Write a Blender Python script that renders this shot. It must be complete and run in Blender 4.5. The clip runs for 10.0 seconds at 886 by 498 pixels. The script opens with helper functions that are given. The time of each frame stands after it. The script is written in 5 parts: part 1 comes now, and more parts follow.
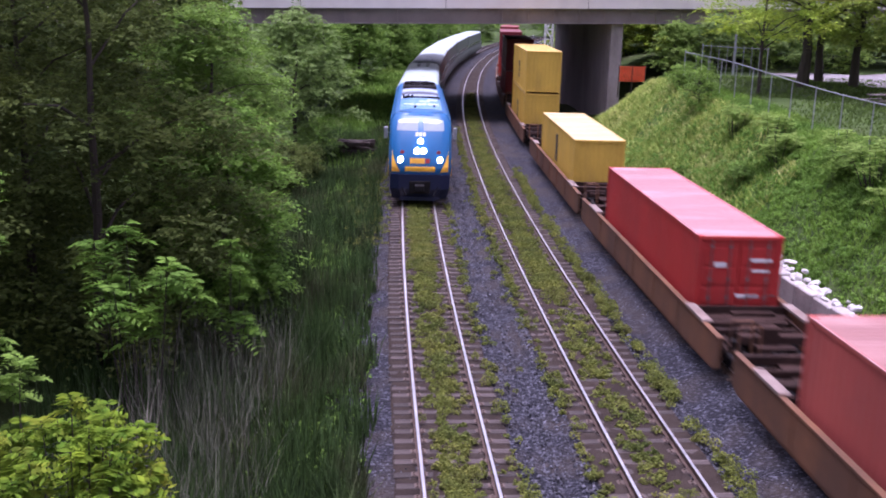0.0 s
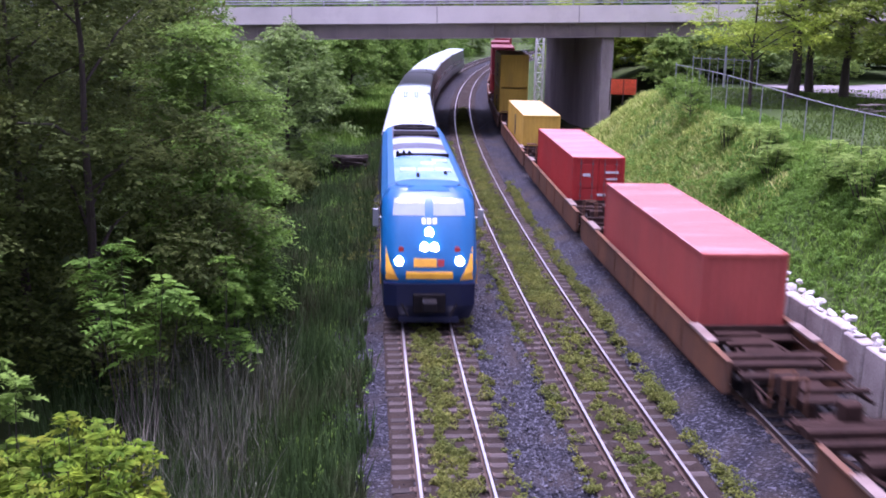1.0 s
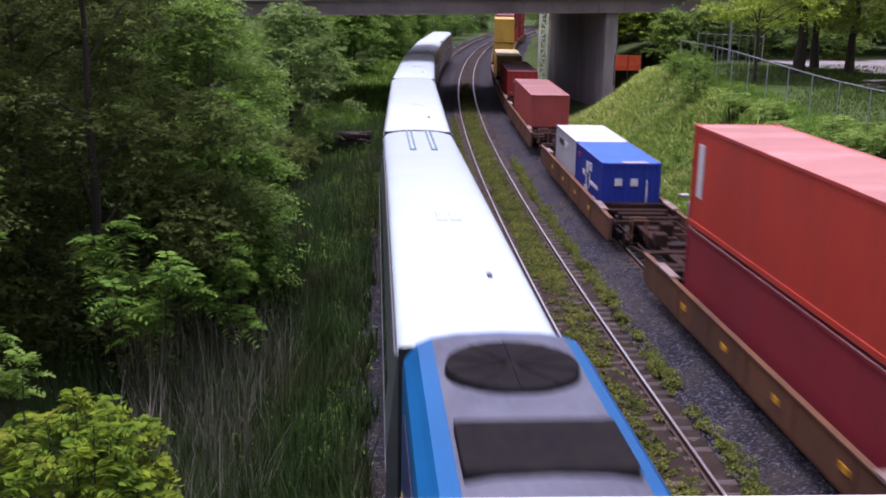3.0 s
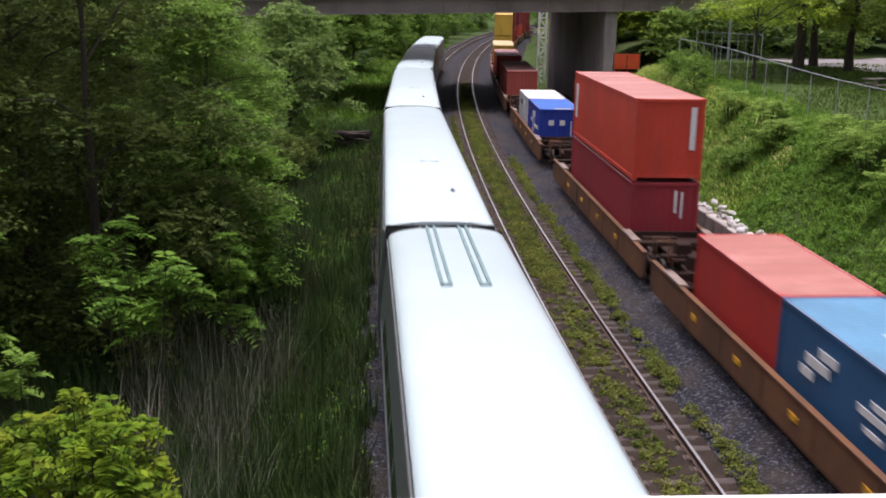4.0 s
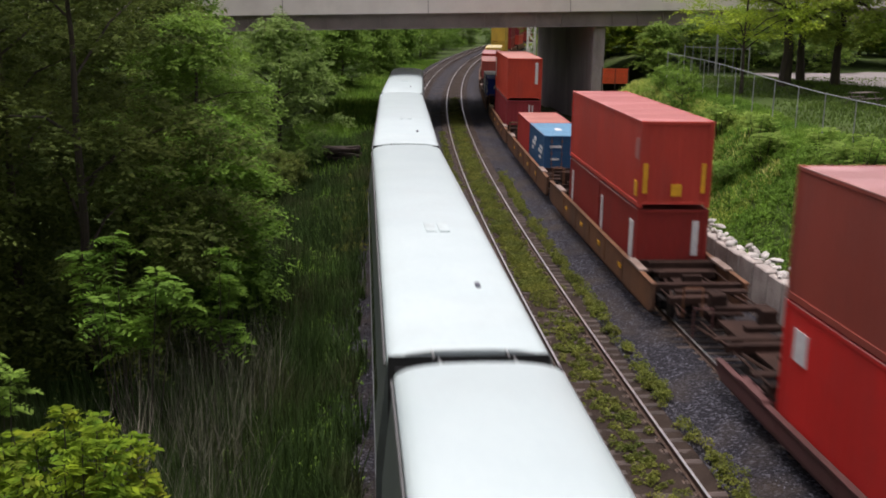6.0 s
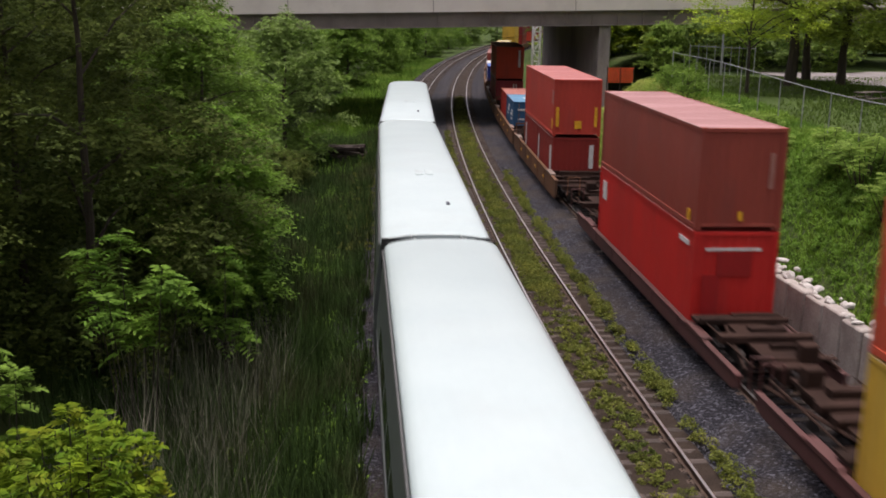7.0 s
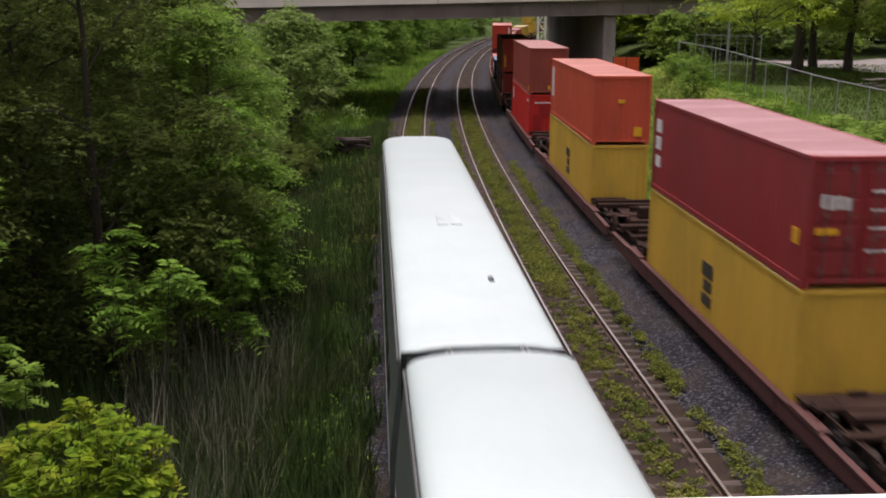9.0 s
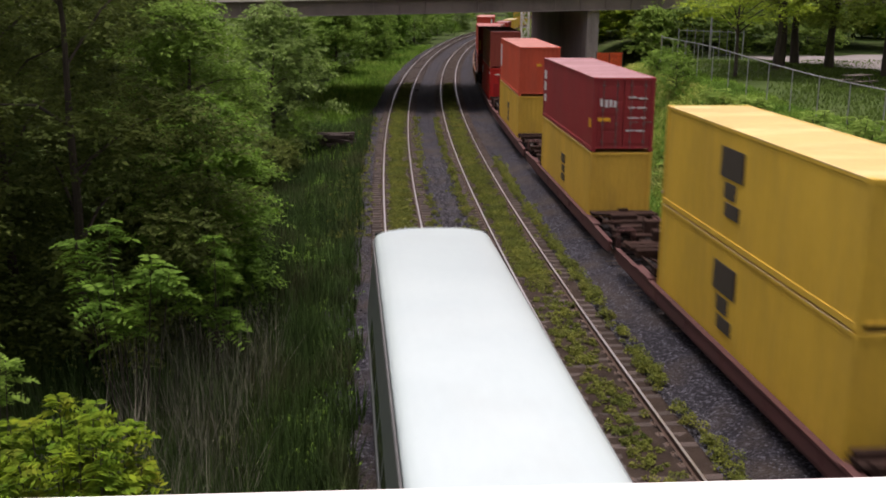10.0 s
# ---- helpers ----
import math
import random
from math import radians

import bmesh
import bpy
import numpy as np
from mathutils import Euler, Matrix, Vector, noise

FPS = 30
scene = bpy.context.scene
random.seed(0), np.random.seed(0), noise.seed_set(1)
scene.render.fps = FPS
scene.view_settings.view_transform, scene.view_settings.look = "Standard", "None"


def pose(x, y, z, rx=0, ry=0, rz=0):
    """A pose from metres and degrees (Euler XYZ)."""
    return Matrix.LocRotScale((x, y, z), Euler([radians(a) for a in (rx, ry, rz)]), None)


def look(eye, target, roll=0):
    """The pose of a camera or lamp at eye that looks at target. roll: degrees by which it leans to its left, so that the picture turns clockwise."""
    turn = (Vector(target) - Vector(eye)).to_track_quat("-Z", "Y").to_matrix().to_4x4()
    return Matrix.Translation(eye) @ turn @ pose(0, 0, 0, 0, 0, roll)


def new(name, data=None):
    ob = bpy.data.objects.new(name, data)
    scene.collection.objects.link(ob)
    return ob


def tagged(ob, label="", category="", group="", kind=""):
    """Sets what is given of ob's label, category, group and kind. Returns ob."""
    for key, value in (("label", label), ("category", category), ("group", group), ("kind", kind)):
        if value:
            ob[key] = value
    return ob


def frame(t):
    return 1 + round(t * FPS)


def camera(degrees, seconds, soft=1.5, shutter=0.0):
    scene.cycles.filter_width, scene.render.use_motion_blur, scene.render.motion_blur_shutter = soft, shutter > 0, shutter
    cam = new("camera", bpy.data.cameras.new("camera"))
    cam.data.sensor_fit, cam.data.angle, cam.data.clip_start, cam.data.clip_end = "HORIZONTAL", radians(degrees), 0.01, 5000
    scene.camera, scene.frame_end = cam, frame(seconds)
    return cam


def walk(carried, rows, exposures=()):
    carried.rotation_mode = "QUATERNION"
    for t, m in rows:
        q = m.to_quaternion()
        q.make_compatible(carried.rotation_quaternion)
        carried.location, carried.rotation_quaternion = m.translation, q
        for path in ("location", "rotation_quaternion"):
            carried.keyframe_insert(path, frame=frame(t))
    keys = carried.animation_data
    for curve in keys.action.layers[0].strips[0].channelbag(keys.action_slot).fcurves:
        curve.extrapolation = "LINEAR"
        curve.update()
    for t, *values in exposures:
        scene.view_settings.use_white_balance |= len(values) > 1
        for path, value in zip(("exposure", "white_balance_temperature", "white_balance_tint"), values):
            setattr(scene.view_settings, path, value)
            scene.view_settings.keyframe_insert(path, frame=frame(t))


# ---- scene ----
# Passenger train and freight train seen from an overbridge; rail tops are z = 0.
cam = camera(46.86, 10.0, soft=1.8, shutter=0.5)
VIEW = [  # seconds, x, z, yaw, pitch, roll
    (0, 0.044, 9.455, -4.294, -13.683, 1.592),
    (0.5, -0.019, 9.455, -5.290, -13.227, 1.560),
    (1, -0.011, 9.455, -4.669, -12.871, 1.042),
    (1.5, -0.022, 9.455, -5.137, -13.481, 0.928),
    (2, 0.025, 9.455, -5.508, -13.475, 1.305),
    (2.5, -0.050, 9.455, -4.620, -14.076, 1.128),
    (4, -0.000, 9.455, -4.505, -14.225, 0.834),
    (4.5, -0.000, 9.455, -4.516, -14.126, 0.793),
    (5, -0.018, 9.455, -5.505, -13.758, 1.042),
    (5.5, -0.034, 9.455, -5.313, -13.383, 0.825),
    (7, -0.048, 9.455, -4.845, -13.465, 0.807),
    (7.5, -0.052, 9.455, -4.738, -13.521, 0.580),
    (8, -0.070, 9.455, -4.299, -13.799, 0.473),
    (8.5, -0.033, 9.455, -4.186, -14.157, 0.249),
    (9, -0.041, 9.455, -4.446, -13.931, 0.188),
    (9.5, -0.034, 9.447, -4.935, -13.887, 0.364),
    (10, -0.032, 9.447, -5.389, -14.187, 0.357),
]
walk(cam, [(t, pose(x, 0, z, 90 + pitch, 0, yaw) @ pose(0, 0, 0, 0, 0, roll)) for t, x, z, yaw, pitch, roll in VIEW],
     exposures=[(0, 0.64, 5550, 46), (0.5, 0.75, 5550, 50), (1.0, 0.88, 5350, 54), (1.5, 0.78, 5550, 55), (2.0, 0.54, 5800, 48), (2.5, 0.30, 5700, 46), (4, 0.23, 6300, 23), (5.5, 0.0, 6650, 20), (10, 0.0, 6900, 24)])

# ---- world and sun: bright overcast sky ----
world = bpy.data.worlds.new("overcast_sky")
world.use_nodes = True
scene.world = world
wn, wl = world.node_tree.nodes, world.node_tree.links
sky = wn.new("ShaderNodeTexSky")
sky.sky_type, sky.sun_disc = "NISHITA", False
sky.sun_elevation, sky.sun_rotation = radians(86.6), radians(303.7)
sky.dust_density, sky.air_density = 6.0, 1.0
pale = wn.new("ShaderNodeHueSaturation")
pale.inputs["Saturation"].default_value = 0.25
wl.new(sky.outputs[0], pale.inputs["Color"])
wl.new(pale.outputs[0], wn["Background"].inputs["Color"])
wn["Background"].inputs["Strength"].default_value = 0.15
sun = new("sun", bpy.data.lights.new("sun", "SUN"))
sun.data.energy, sun.data.angle, sun.data.color = 2.5, radians(28), (1.0, 0.97, 0.92)
sun.matrix_world = look((-3, 2, 60), (0, 0, 0))

# ---- materials ----
def mat(name, col, rough=0.7, metal=0.0, col2=None, scale=2.0, fine=25.0, bump=0.15, grime=None, grime_amt=0.5, island=0.0, objrand=0.0, emit=0.0, thru=0.0, spec=0.5, bump_dist=0.02, stretch=None):
    """A surface with broad and fine variation, optional stains, per-piece variation and translucency."""
    m = bpy.data.materials.new(name)
    m.use_nodes = True
    nt = m.node_tree
    N, L = nt.nodes, nt.links
    bsdf = N["Principled BSDF"]
    tc = N.new("ShaderNodeTexCoord")
    src = tc.outputs["Object"]
    if stretch:
        mp = N.new("ShaderNodeMapping")
        mp.inputs["Scale"].default_value = stretch
        L.new(src, mp.inputs["Vector"])
        src = mp.outputs[0]
    n1, n2 = N.new("ShaderNodeTexNoise"), N.new("ShaderNodeTexNoise")
    for n, s, d in ((n1, scale, 5), (n2, fine, 3)):
        n.inputs["Scale"].default_value, n.inputs["Detail"].default_value = s, d
        L.new(src, n.inputs["Vector"])
    if col2 is None:
        col2 = tuple(c * 0.72 for c in col)
    mix = N.new("ShaderNodeMix")
    mix.data_type = "RGBA"
    mix.inputs["A"].default_value, mix.inputs["B"].default_value = (*col, 1), (*col2, 1)
    ramp = N.new("ShaderNodeMapRange")
    ramp.inputs["From Min"].default_value, ramp.inputs["From Max"].default_value = 0.35, 0.65
    add = N.new("ShaderNodeMath")
    add.operation = "MULTIPLY_ADD"
    add.inputs[1].default_value = 0.35
    L.new(n2.outputs["Fac"], add.inputs[0])
    sub = N.new("ShaderNodeMath")
    sub.operation = "MULTIPLY"
    sub.inputs[1].default_value = 0.65
    L.new(n1.outputs["Fac"], sub.inputs[0])
    L.new(sub.outputs[0], add.inputs[2])
    L.new(add.outputs[0], ramp.inputs["Value"])
    L.new(ramp.outputs[0], mix.inputs["Factor"])
    out = mix.outputs["Result"]
    if grime:
        n3 = N.new("ShaderNodeTexNoise")
        n3.inputs["Scale"].default_value, n3.inputs["Detail"].default_value = scale * 0.6, 8
        n3.inputs["Roughness"].default_value = 0.7
        off = N.new("ShaderNodeVectorMath")
        off.inputs[1].default_value = (7.3, 2.1, 4.4)
        L.new(src, off.inputs[0])
        L.new(off.outputs[0], n3.inputs["Vector"])
        r3 = N.new("ShaderNodeMapRange")
        r3.inputs["From Min"].default_value, r3.inputs["From Max"].default_value = 0.5, 0.72
        r3.inputs["To Max"].default_value = grime_amt
        L.new(n3.outputs["Fac"], r3.inputs["Value"])
        m2 = N.new("ShaderNodeMix")
        m2.data_type = "RGBA"
        L.new(r3.outputs[0], m2.inputs["Factor"])
        L.new(out, m2.inputs["A"])
        m2.inputs["B"].default_value = (*grime, 1)
        out = m2.outputs["Result"]
    for amt, kind in ((island, "g"), (objrand, "o")):
        if amt:
            nd = N.new("ShaderNodeNewGeometry" if kind == "g" else "ShaderNodeObjectInfo")
            hv = N.new("ShaderNodeHueSaturation")
            mr = N.new("ShaderNodeMapRange")
            mr.inputs["To Min"].default_value, mr.inputs["To Max"].default_value = 1 - amt, 1 + amt
            L.new(nd.outputs["Random Per Island" if kind == "g" else "Random"], mr.inputs["Value"])
            L.new(mr.outputs[0], hv.inputs["Value"])
            L.new(out, hv.inputs["Color"])
            out = hv.outputs[0]
    L.new(out, bsdf.inputs["Base Color"])
    bsdf.inputs["Roughness"].default_value, bsdf.inputs["Metallic"].default_value = rough, metal
    bsdf.inputs["Specular IOR Level"].default_value = spec
    if bump:
        b = N.new("ShaderNodeBump")
        b.inputs["Strength"].default_value, b.inputs["Distance"].default_value = bump, bump_dist
        L.new(n2.outputs["Fac"], b.inputs["Height"])
        L.new(b.outputs[0], bsdf.inputs["Normal"])
    if emit:
        bsdf.inputs["Emission Color"].default_value = (1, 0.96, 0.86, 1)
        bsdf.inputs["Emission Strength"].default_value = emit
    if thru:
        tr = N.new("ShaderNodeBsdfTranslucent")
        L.new(out, tr.inputs["Color"])
        ms = N.new("ShaderNodeMixShader")
        ms.inputs[0].default_value = thru
        L.new(bsdf.outputs[0], ms.inputs[1])
        L.new(tr.outputs[0], ms.inputs[2])
        L.new(ms.outputs[0], N["Material Output"].inputs["Surface"])
    return m


M_GROUND = mat("earth_and_grass", (0.066, 0.105, 0.028), 0.95, 0, (0.038, 0.060, 0.020), 0.3, 9, 0.6, (0.10, 0.085, 0.05), 0.45, bump_dist=0.1, spec=0.1)


def gravel(name, dark, light, scale):
    """Crushed stone: every cell a stone of its own shade, with relief between the stones and broad stains."""
    m = bpy.data.materials.new(name)
    m.use_nodes = True
    N, L = m.node_tree.nodes, m.node_tree.links
    bsdf = N["Principled BSDF"]
    tc = N.new("ShaderNodeTexCoord")
    vo, big, fine = N.new("ShaderNodeTexVoronoi"), N.new("ShaderNodeTexNoise"), N.new("ShaderNodeTexNoise")
    vo.inputs["Scale"].default_value, big.inputs["Scale"].default_value, fine.inputs["Scale"].default_value = scale, 0.5, 5
    big.inputs["Detail"].default_value = 6
    for n in (vo, big, fine):
        L.new(tc.outputs["Object"], n.inputs["Vector"])
    sep = N.new("ShaderNodeSeparateColor")
    L.new(vo.outputs["Color"], sep.inputs[0])
    pw = N.new("ShaderNodeMath")
    pw.operation, pw.inputs[1].default_value = "POWER", 5.0
    L.new(sep.outputs[0], pw.inputs[0])
    mix = N.new("ShaderNodeMix")
    mix.data_type = "RGBA"
    mix.inputs["A"].default_value, mix.inputs["B"].default_value = (*dark, 1), (*light, 1)
    L.new(pw.outputs[0], mix.inputs["Factor"])
    rg = N.new("ShaderNodeMapRange")
    rg.inputs["From Min"].default_value, rg.inputs["From Max"].default_value, rg.inputs["To Max"].default_value = 0.46, 0.68, 0.75
    L.new(big.outputs["Fac"], rg.inputs["Value"])
    st = N.new("ShaderNodeMix")
    st.data_type = "RGBA"
    L.new(rg.outputs[0], st.inputs["Factor"])
    L.new(mix.outputs["Result"], st.inputs["A"])
    st.inputs["B"].default_value = (0.055, 0.043, 0.034, 1)
    L.new(st.outputs["Result"], bsdf.inputs["Base Color"])
    bsdf.inputs["Roughness"].default_value, bsdf.inputs["Specular IOR Level"].default_value = 0.9, 0.25
    bp = N.new("ShaderNodeBump")
    bp.invert = True
    bp.inputs["Strength"].default_value, bp.inputs["Distance"].default_value = 1.0, 0.05
    L.new(vo.outputs["Distance"], bp.inputs["Height"])
    L.new(bp.outputs[0], bsdf.inputs["Normal"])
    return m


M_BALLAST = gravel("grey_ballast", (0.013, 0.013, 0.018), (0.110, 0.110, 0.138), 17)
M_DIRT = mat("dark_track_soil", (0.045, 0.033, 0.026), 0.95, 0, (0.024, 0.018, 0.015), 1.5, 22, 0.8, (0.075, 0.062, 0.05), 0.4, bump_dist=0.03, spec=0.1)
M_GUTTER = mat("dark_rain_gutter", (0.11, 0.115, 0.115), 0.5, 0.2, None, 3, 20, 0.1)
M_STONE = mat("ballast_stone", (0.105, 0.105, 0.125), 0.85, 0, (0.055, 0.054, 0.064), 9, 60, 0.3, island=0.85)
M_TIE = mat("weathered_tie", (0.066, 0.050, 0.043), 0.9, 0, (0.036, 0.027, 0.024), 3, 40, 0.5, (0.13, 0.11, 0.10), 0.5, objrand=0.35, stretch=(0.4, 3, 1))
M_RAILTOP = mat("polished_rail", (0.80, 0.79, 0.80), 0.38, 1.0, (0.66, 0.64, 0.64), 2, 30, 0.05)
M_RAIL = mat("rusty_rail", (0.12, 0.075, 0.055), 0.8, 0.2, (0.07, 0.045, 0.035), 4, 40, 0.3)
M_PLATE = mat("rusty_tie_plate", (0.13, 0.10, 0.085), 0.6, 0.5, (0.12, 0.08, 0.06), 6, 40, 0.2)
M_CONC = mat("concrete", (0.76, 0.71, 0.66), 0.85, 0, (0.66, 0.61, 0.57), 0.5, 14, 0.25, (0.42, 0.38, 0.35), 0.4)
M_CONC_D = mat("blotched_dark_concrete", (0.27, 0.23, 0.21), 0.9, 0, (0.19, 0.16, 0.15), 0.5, 14, 0.25, (0.09, 0.075, 0.07), 0.6, spec=0.2)
M_FLANGE = mat("weathered_girder_flange", (0.30, 0.265, 0.25), 0.85, 0, (0.20, 0.17, 0.16), 0.7, 12, 0.2, (0.11, 0.09, 0.085), 0.6, spec=0.2)
M_WALL = mat("whitish_concrete", (0.46, 0.42, 0.39), 0.85, 0, (0.27, 0.235, 0.22), 1.1, 14, 0.25, (0.15, 0.12, 0.11), 0.6)
# Darker than the deck: under-bridge shade painted into the colour, plus soot streaks.
M_CONC_P = mat("shaded_sooty_pier_concrete", (0.48, 0.425, 0.42), 0.9, 0, (0.34, 0.30, 0.30), 0.4, 12, 0.25, (0.13, 0.11, 0.11), 0.7, spec=0.2, stretch=(1, 1, 0.3))
M_GALV = mat("galvanised_steel", (0.40, 0.42, 0.44), 0.5, 0.7, None, 3, 30, 0.1)
M_WHITE = mat("white_railing_paint", (0.86, 0.86, 0.85), 0.5, 0, (0.82, 0.82, 0.80), 4, 40, 0.05)
M_ROCK = mat("white_limestone", (0.56, 0.54, 0.52), 0.85, 0, (0.40, 0.38, 0.36), 1.5, 12, 0.5, (0.35, 0.31, 0.29), 0.4, island=0.12, bump_dist=0.04)
M_ORANGE = mat("orange_safety_fence", (0.88, 0.13, 0.04), 0.6, 0, (0.75, 0.10, 0.035), 3, 20, 0.1)
M_ASPH = mat("pale_paving", (0.25, 0.225, 0.225), 0.9, 0, (0.18, 0.165, 0.165), 0.6, 20, 0.2)
M_BARK = mat("bark", (0.07, 0.055, 0.042), 0.95, 0, (0.035, 0.028, 0.022), 5, 30, 0.8, stretch=(1, 1, 0.25))
M_LEAF_D = mat("dark_maple_leaf", (0.114, 0.152, 0.033), 0.75, 0, (0.055, 0.085, 0.021), 0.8, 5, 0, (0.165, 0.20, 0.036), 0.7, island=0.3, thru=0.48, spec=0.15)
M_LEAF_M = mat("green_leaf", (0.185, 0.31, 0.045), 0.7, 0, (0.095, 0.18, 0.028), 0.7, 5, 0, (0.24, 0.36, 0.07), 0.55, island=0.3, thru=0.42, spec=0.2)
M_LEAF_P = mat("pale_green_leaf", (0.21, 0.31, 0.085), 0.7, 0, (0.14, 0.225, 0.055), 0.7, 5, 0, (0.28, 0.38, 0.12), 0.5, island=0.25, thru=0.5, spec=0.2)
M_LEAF_B = mat("bright_bank_leaf", (0.27, 0.38, 0.09), 0.85, 0, (0.17, 0.28, 0.055), 1.0, 6, 0, island=0.25, thru=0.5, spec=0.08)
M_LEAF_L = mat("light_sumac_leaf", (0.165, 0.30, 0.036), 0.7, 0, (0.09, 0.19, 0.026), 1.0, 6, 0, island=0.3, thru=0.42, spec=0.2)
M_LEAF_Y = mat("yellow_green_leaf", (0.17, 0.245, 0.016), 0.9, 0, (0.075, 0.155, 0.018), 1.6, 6, 0, (0.32, 0.20, 0.035), 0.5, island=0.45, thru=0.35, spec=0.04)
M_GRASS = mat("tall_green_grass", (0.056, 0.105, 0.028), 0.75, 0, (0.030, 0.052, 0.018), 0.5, 5, 0, (0.10, 0.082, 0.052), 0.75, island=0.5, thru=0.35, spec=0.08)
M_LAWN = mat("shaded_lawn", (0.115, 0.18, 0.038), 0.75, 0, (0.085, 0.14, 0.03), 0.4, 5, 0, island=0.3, thru=0.3, spec=0.1)
M_DRYGRASS = mat("dry_bank_grass", (0.46, 0.50, 0.13), 0.75, 0, (0.30, 0.40, 0.08), 0.3, 3, 0, (0.58, 0.46, 0.27), 0.6, island=0.2, thru=0.3, spec=0.15)
M_GRASS_L = mat("bank_grass", (0.19, 0.33, 0.045), 0.75, 0, (0.065, 0.15, 0.024), 0.28, 3, 0, (0.30, 0.33, 0.09), 0.45, island=0.3, thru=0.35, spec=0.1)
M_REED = mat("dry_reed", (0.19, 0.18, 0.135), 0.8, 0, (0.07, 0.09, 0.05), 0.8, 8, 0, island=0.55, thru=0.2)
M_WEED = mat("track_weed", (0.185, 0.205, 0.038), 0.75, 0, (0.070, 0.10, 0.022), 0.9, 8, 0, (0.22, 0.19, 0.05), 0.5, island=0.45, thru=0.3, spec=0.15)
M_ROOF_W = mat("white_coach_roof", (0.50, 0.60, 0.61), 0.32, 0, (0.45, 0.55, 0.565), 0.5, 7, 0.03, (0.40, 0.45, 0.45), 0.3)
M_COACH = mat("grey_green_coach_side", (0.13, 0.155, 0.15), 0.4, 0.3, (0.10, 0.12, 0.12), 1.5, 10, 0.05, (0.10, 0.10, 0.09), 0.4)
M_COACH_DK = mat("dark_window_band", (0.02, 0.024, 0.026), 0.15, 0, None, 2, 10, 0)
M_BLACK = mat("black_underframe", (0.012, 0.012, 0.014), 0.95, 0.0, (0.022, 0.019, 0.018), 3, 20, 0.3, spec=0.05)
M_PARK = mat("park_tree_leaf", (0.45, 0.56, 0.06), 0.7, 0, (0.26, 0.38, 0.045), 0.6, 5, 0, island=0.3, thru=0.5, spec=0.2)
M_PARK_D = mat("shaded_park_leaf", (0.36, 0.46, 0.08), 0.75, 0, (0.18, 0.26, 0.045), 0.5, 5, 0, (0.44, 0.54, 0.09), 0.5, island=0.3, thru=0.55, spec=0.15)
M_ROOFPLATE = mat("bright_roof_plate", (0.53, 0.63, 0.64), 0.35, 0, None, 2, 9, 0.03)
M_DIAPH = mat("dark_diaphragm", (0.02, 0.022, 0.022), 0.7, 0, None, 4, 20, 0.3)
M_TEAL = mat("teal_roof_strip", (0.055, 0.135, 0.145), 0.6, 0.1, (0.26, 0.36, 0.36), 5, 30, 0.2)
M_LBLUE = mat("bright_blue_loco_paint", (0.006, 0.118, 0.30), 0.34, 0, (0.005, 0.10, 0.26), 0.8, 8, 0.02)
M_LNAVY = mat("navy_loco_paint", (0.010, 0.016, 0.055), 0.4, 0, None, 1, 8, 0.03)
# Lighter than the hull blue: reflected sky is put into the roof colour.
M_LROOF = mat("sky_paled_blue_loco_roof", (0.09, 0.27, 0.54), 0.25, 0, (0.30, 0.46, 0.60), 0.7, 6, 0.05, spec=0.7)
M_LROOF_B = mat("off_white_loco_roof", (0.24, 0.33, 0.46), 0.45, 0, (0.38, 0.43, 0.50), 0.4, 7, 0.05, (0.25, 0.25, 0.28), 0.4)
M_LHATCH = mat("pale_roof_hatch", (0.42, 0.52, 0.62), 0.5, 0, (0.30, 0.42, 0.56), 1.2, 9, 0.05)
M_LGREY = mat("grey_loco_roof", (0.085, 0.09, 0.115), 0.85, 0.0, (0.14, 0.15, 0.18), 0.7, 9, 0.1, spec=0.08)
M_YEL = mat("signal_yellow", (0.85, 0.46, 0.02), 0.45, 0, (0.62, 0.30, 0.02), 2, 12, 0.03)
M_LAMP = mat("lit_headlight", (0.9, 0.9, 0.85), 0.3, 0, None, 2, 10, 0, emit=14)
# Pale base colour stands in for the sky reflected in the glass.
M_GLASS = mat("sky_pale_windscreen_glass", (0.30, 0.36, 0.42), 0.06, 0, (0.26, 0.32, 0.38), 1, 5, 0, spec=0.8)
M_REDLAMP = mat("red_marker_lens", (0.35, 0.03, 0.03), 0.3)
M_WELL = mat("rusty_brown_wagon_paint", (0.20, 0.088, 0.042), 0.75, 0, (0.105, 0.055, 0.034), 0.9, 12, 0.2, (0.065, 0.042, 0.033), 0.65, spec=0.3, stretch=(1, 1, 0.35))
M_WELL2 = mat("maroon_wagon_paint", (0.105, 0.036, 0.034), 0.7, 0, (0.075, 0.03, 0.028), 0.7, 10, 0.15, (0.05, 0.034, 0.03), 0.6)
M_WELLIN = mat("rusty_deck_steel", (0.050, 0.028, 0.022), 0.9, 0.0, (0.022, 0.014, 0.012), 1.2, 14, 0.3, (0.075, 0.046, 0.037), 0.5, spec=0.1)
M_SILLTOP = mat("worn_pale_sill_top", (0.28, 0.215, 0.185), 0.7, 0.0, (0.16, 0.11, 0.09), 2, 15, 0.1, (0.16, 0.09, 0.06), 0.5)
M_WHEEL = mat("dark_wheel_steel", (0.04, 0.033, 0.03), 0.7, 0.2, None, 5, 30, 0.2, spec=0.3)
M_BAR = mat("white_lettering", (0.72, 0.72, 0.72), 0.6, 0, (0.55, 0.55, 0.56), 6, 25, 0)
M_BARK_D = mat("dark_lettering", (0.06, 0.05, 0.04), 0.6, 0, None, 6, 25, 0)
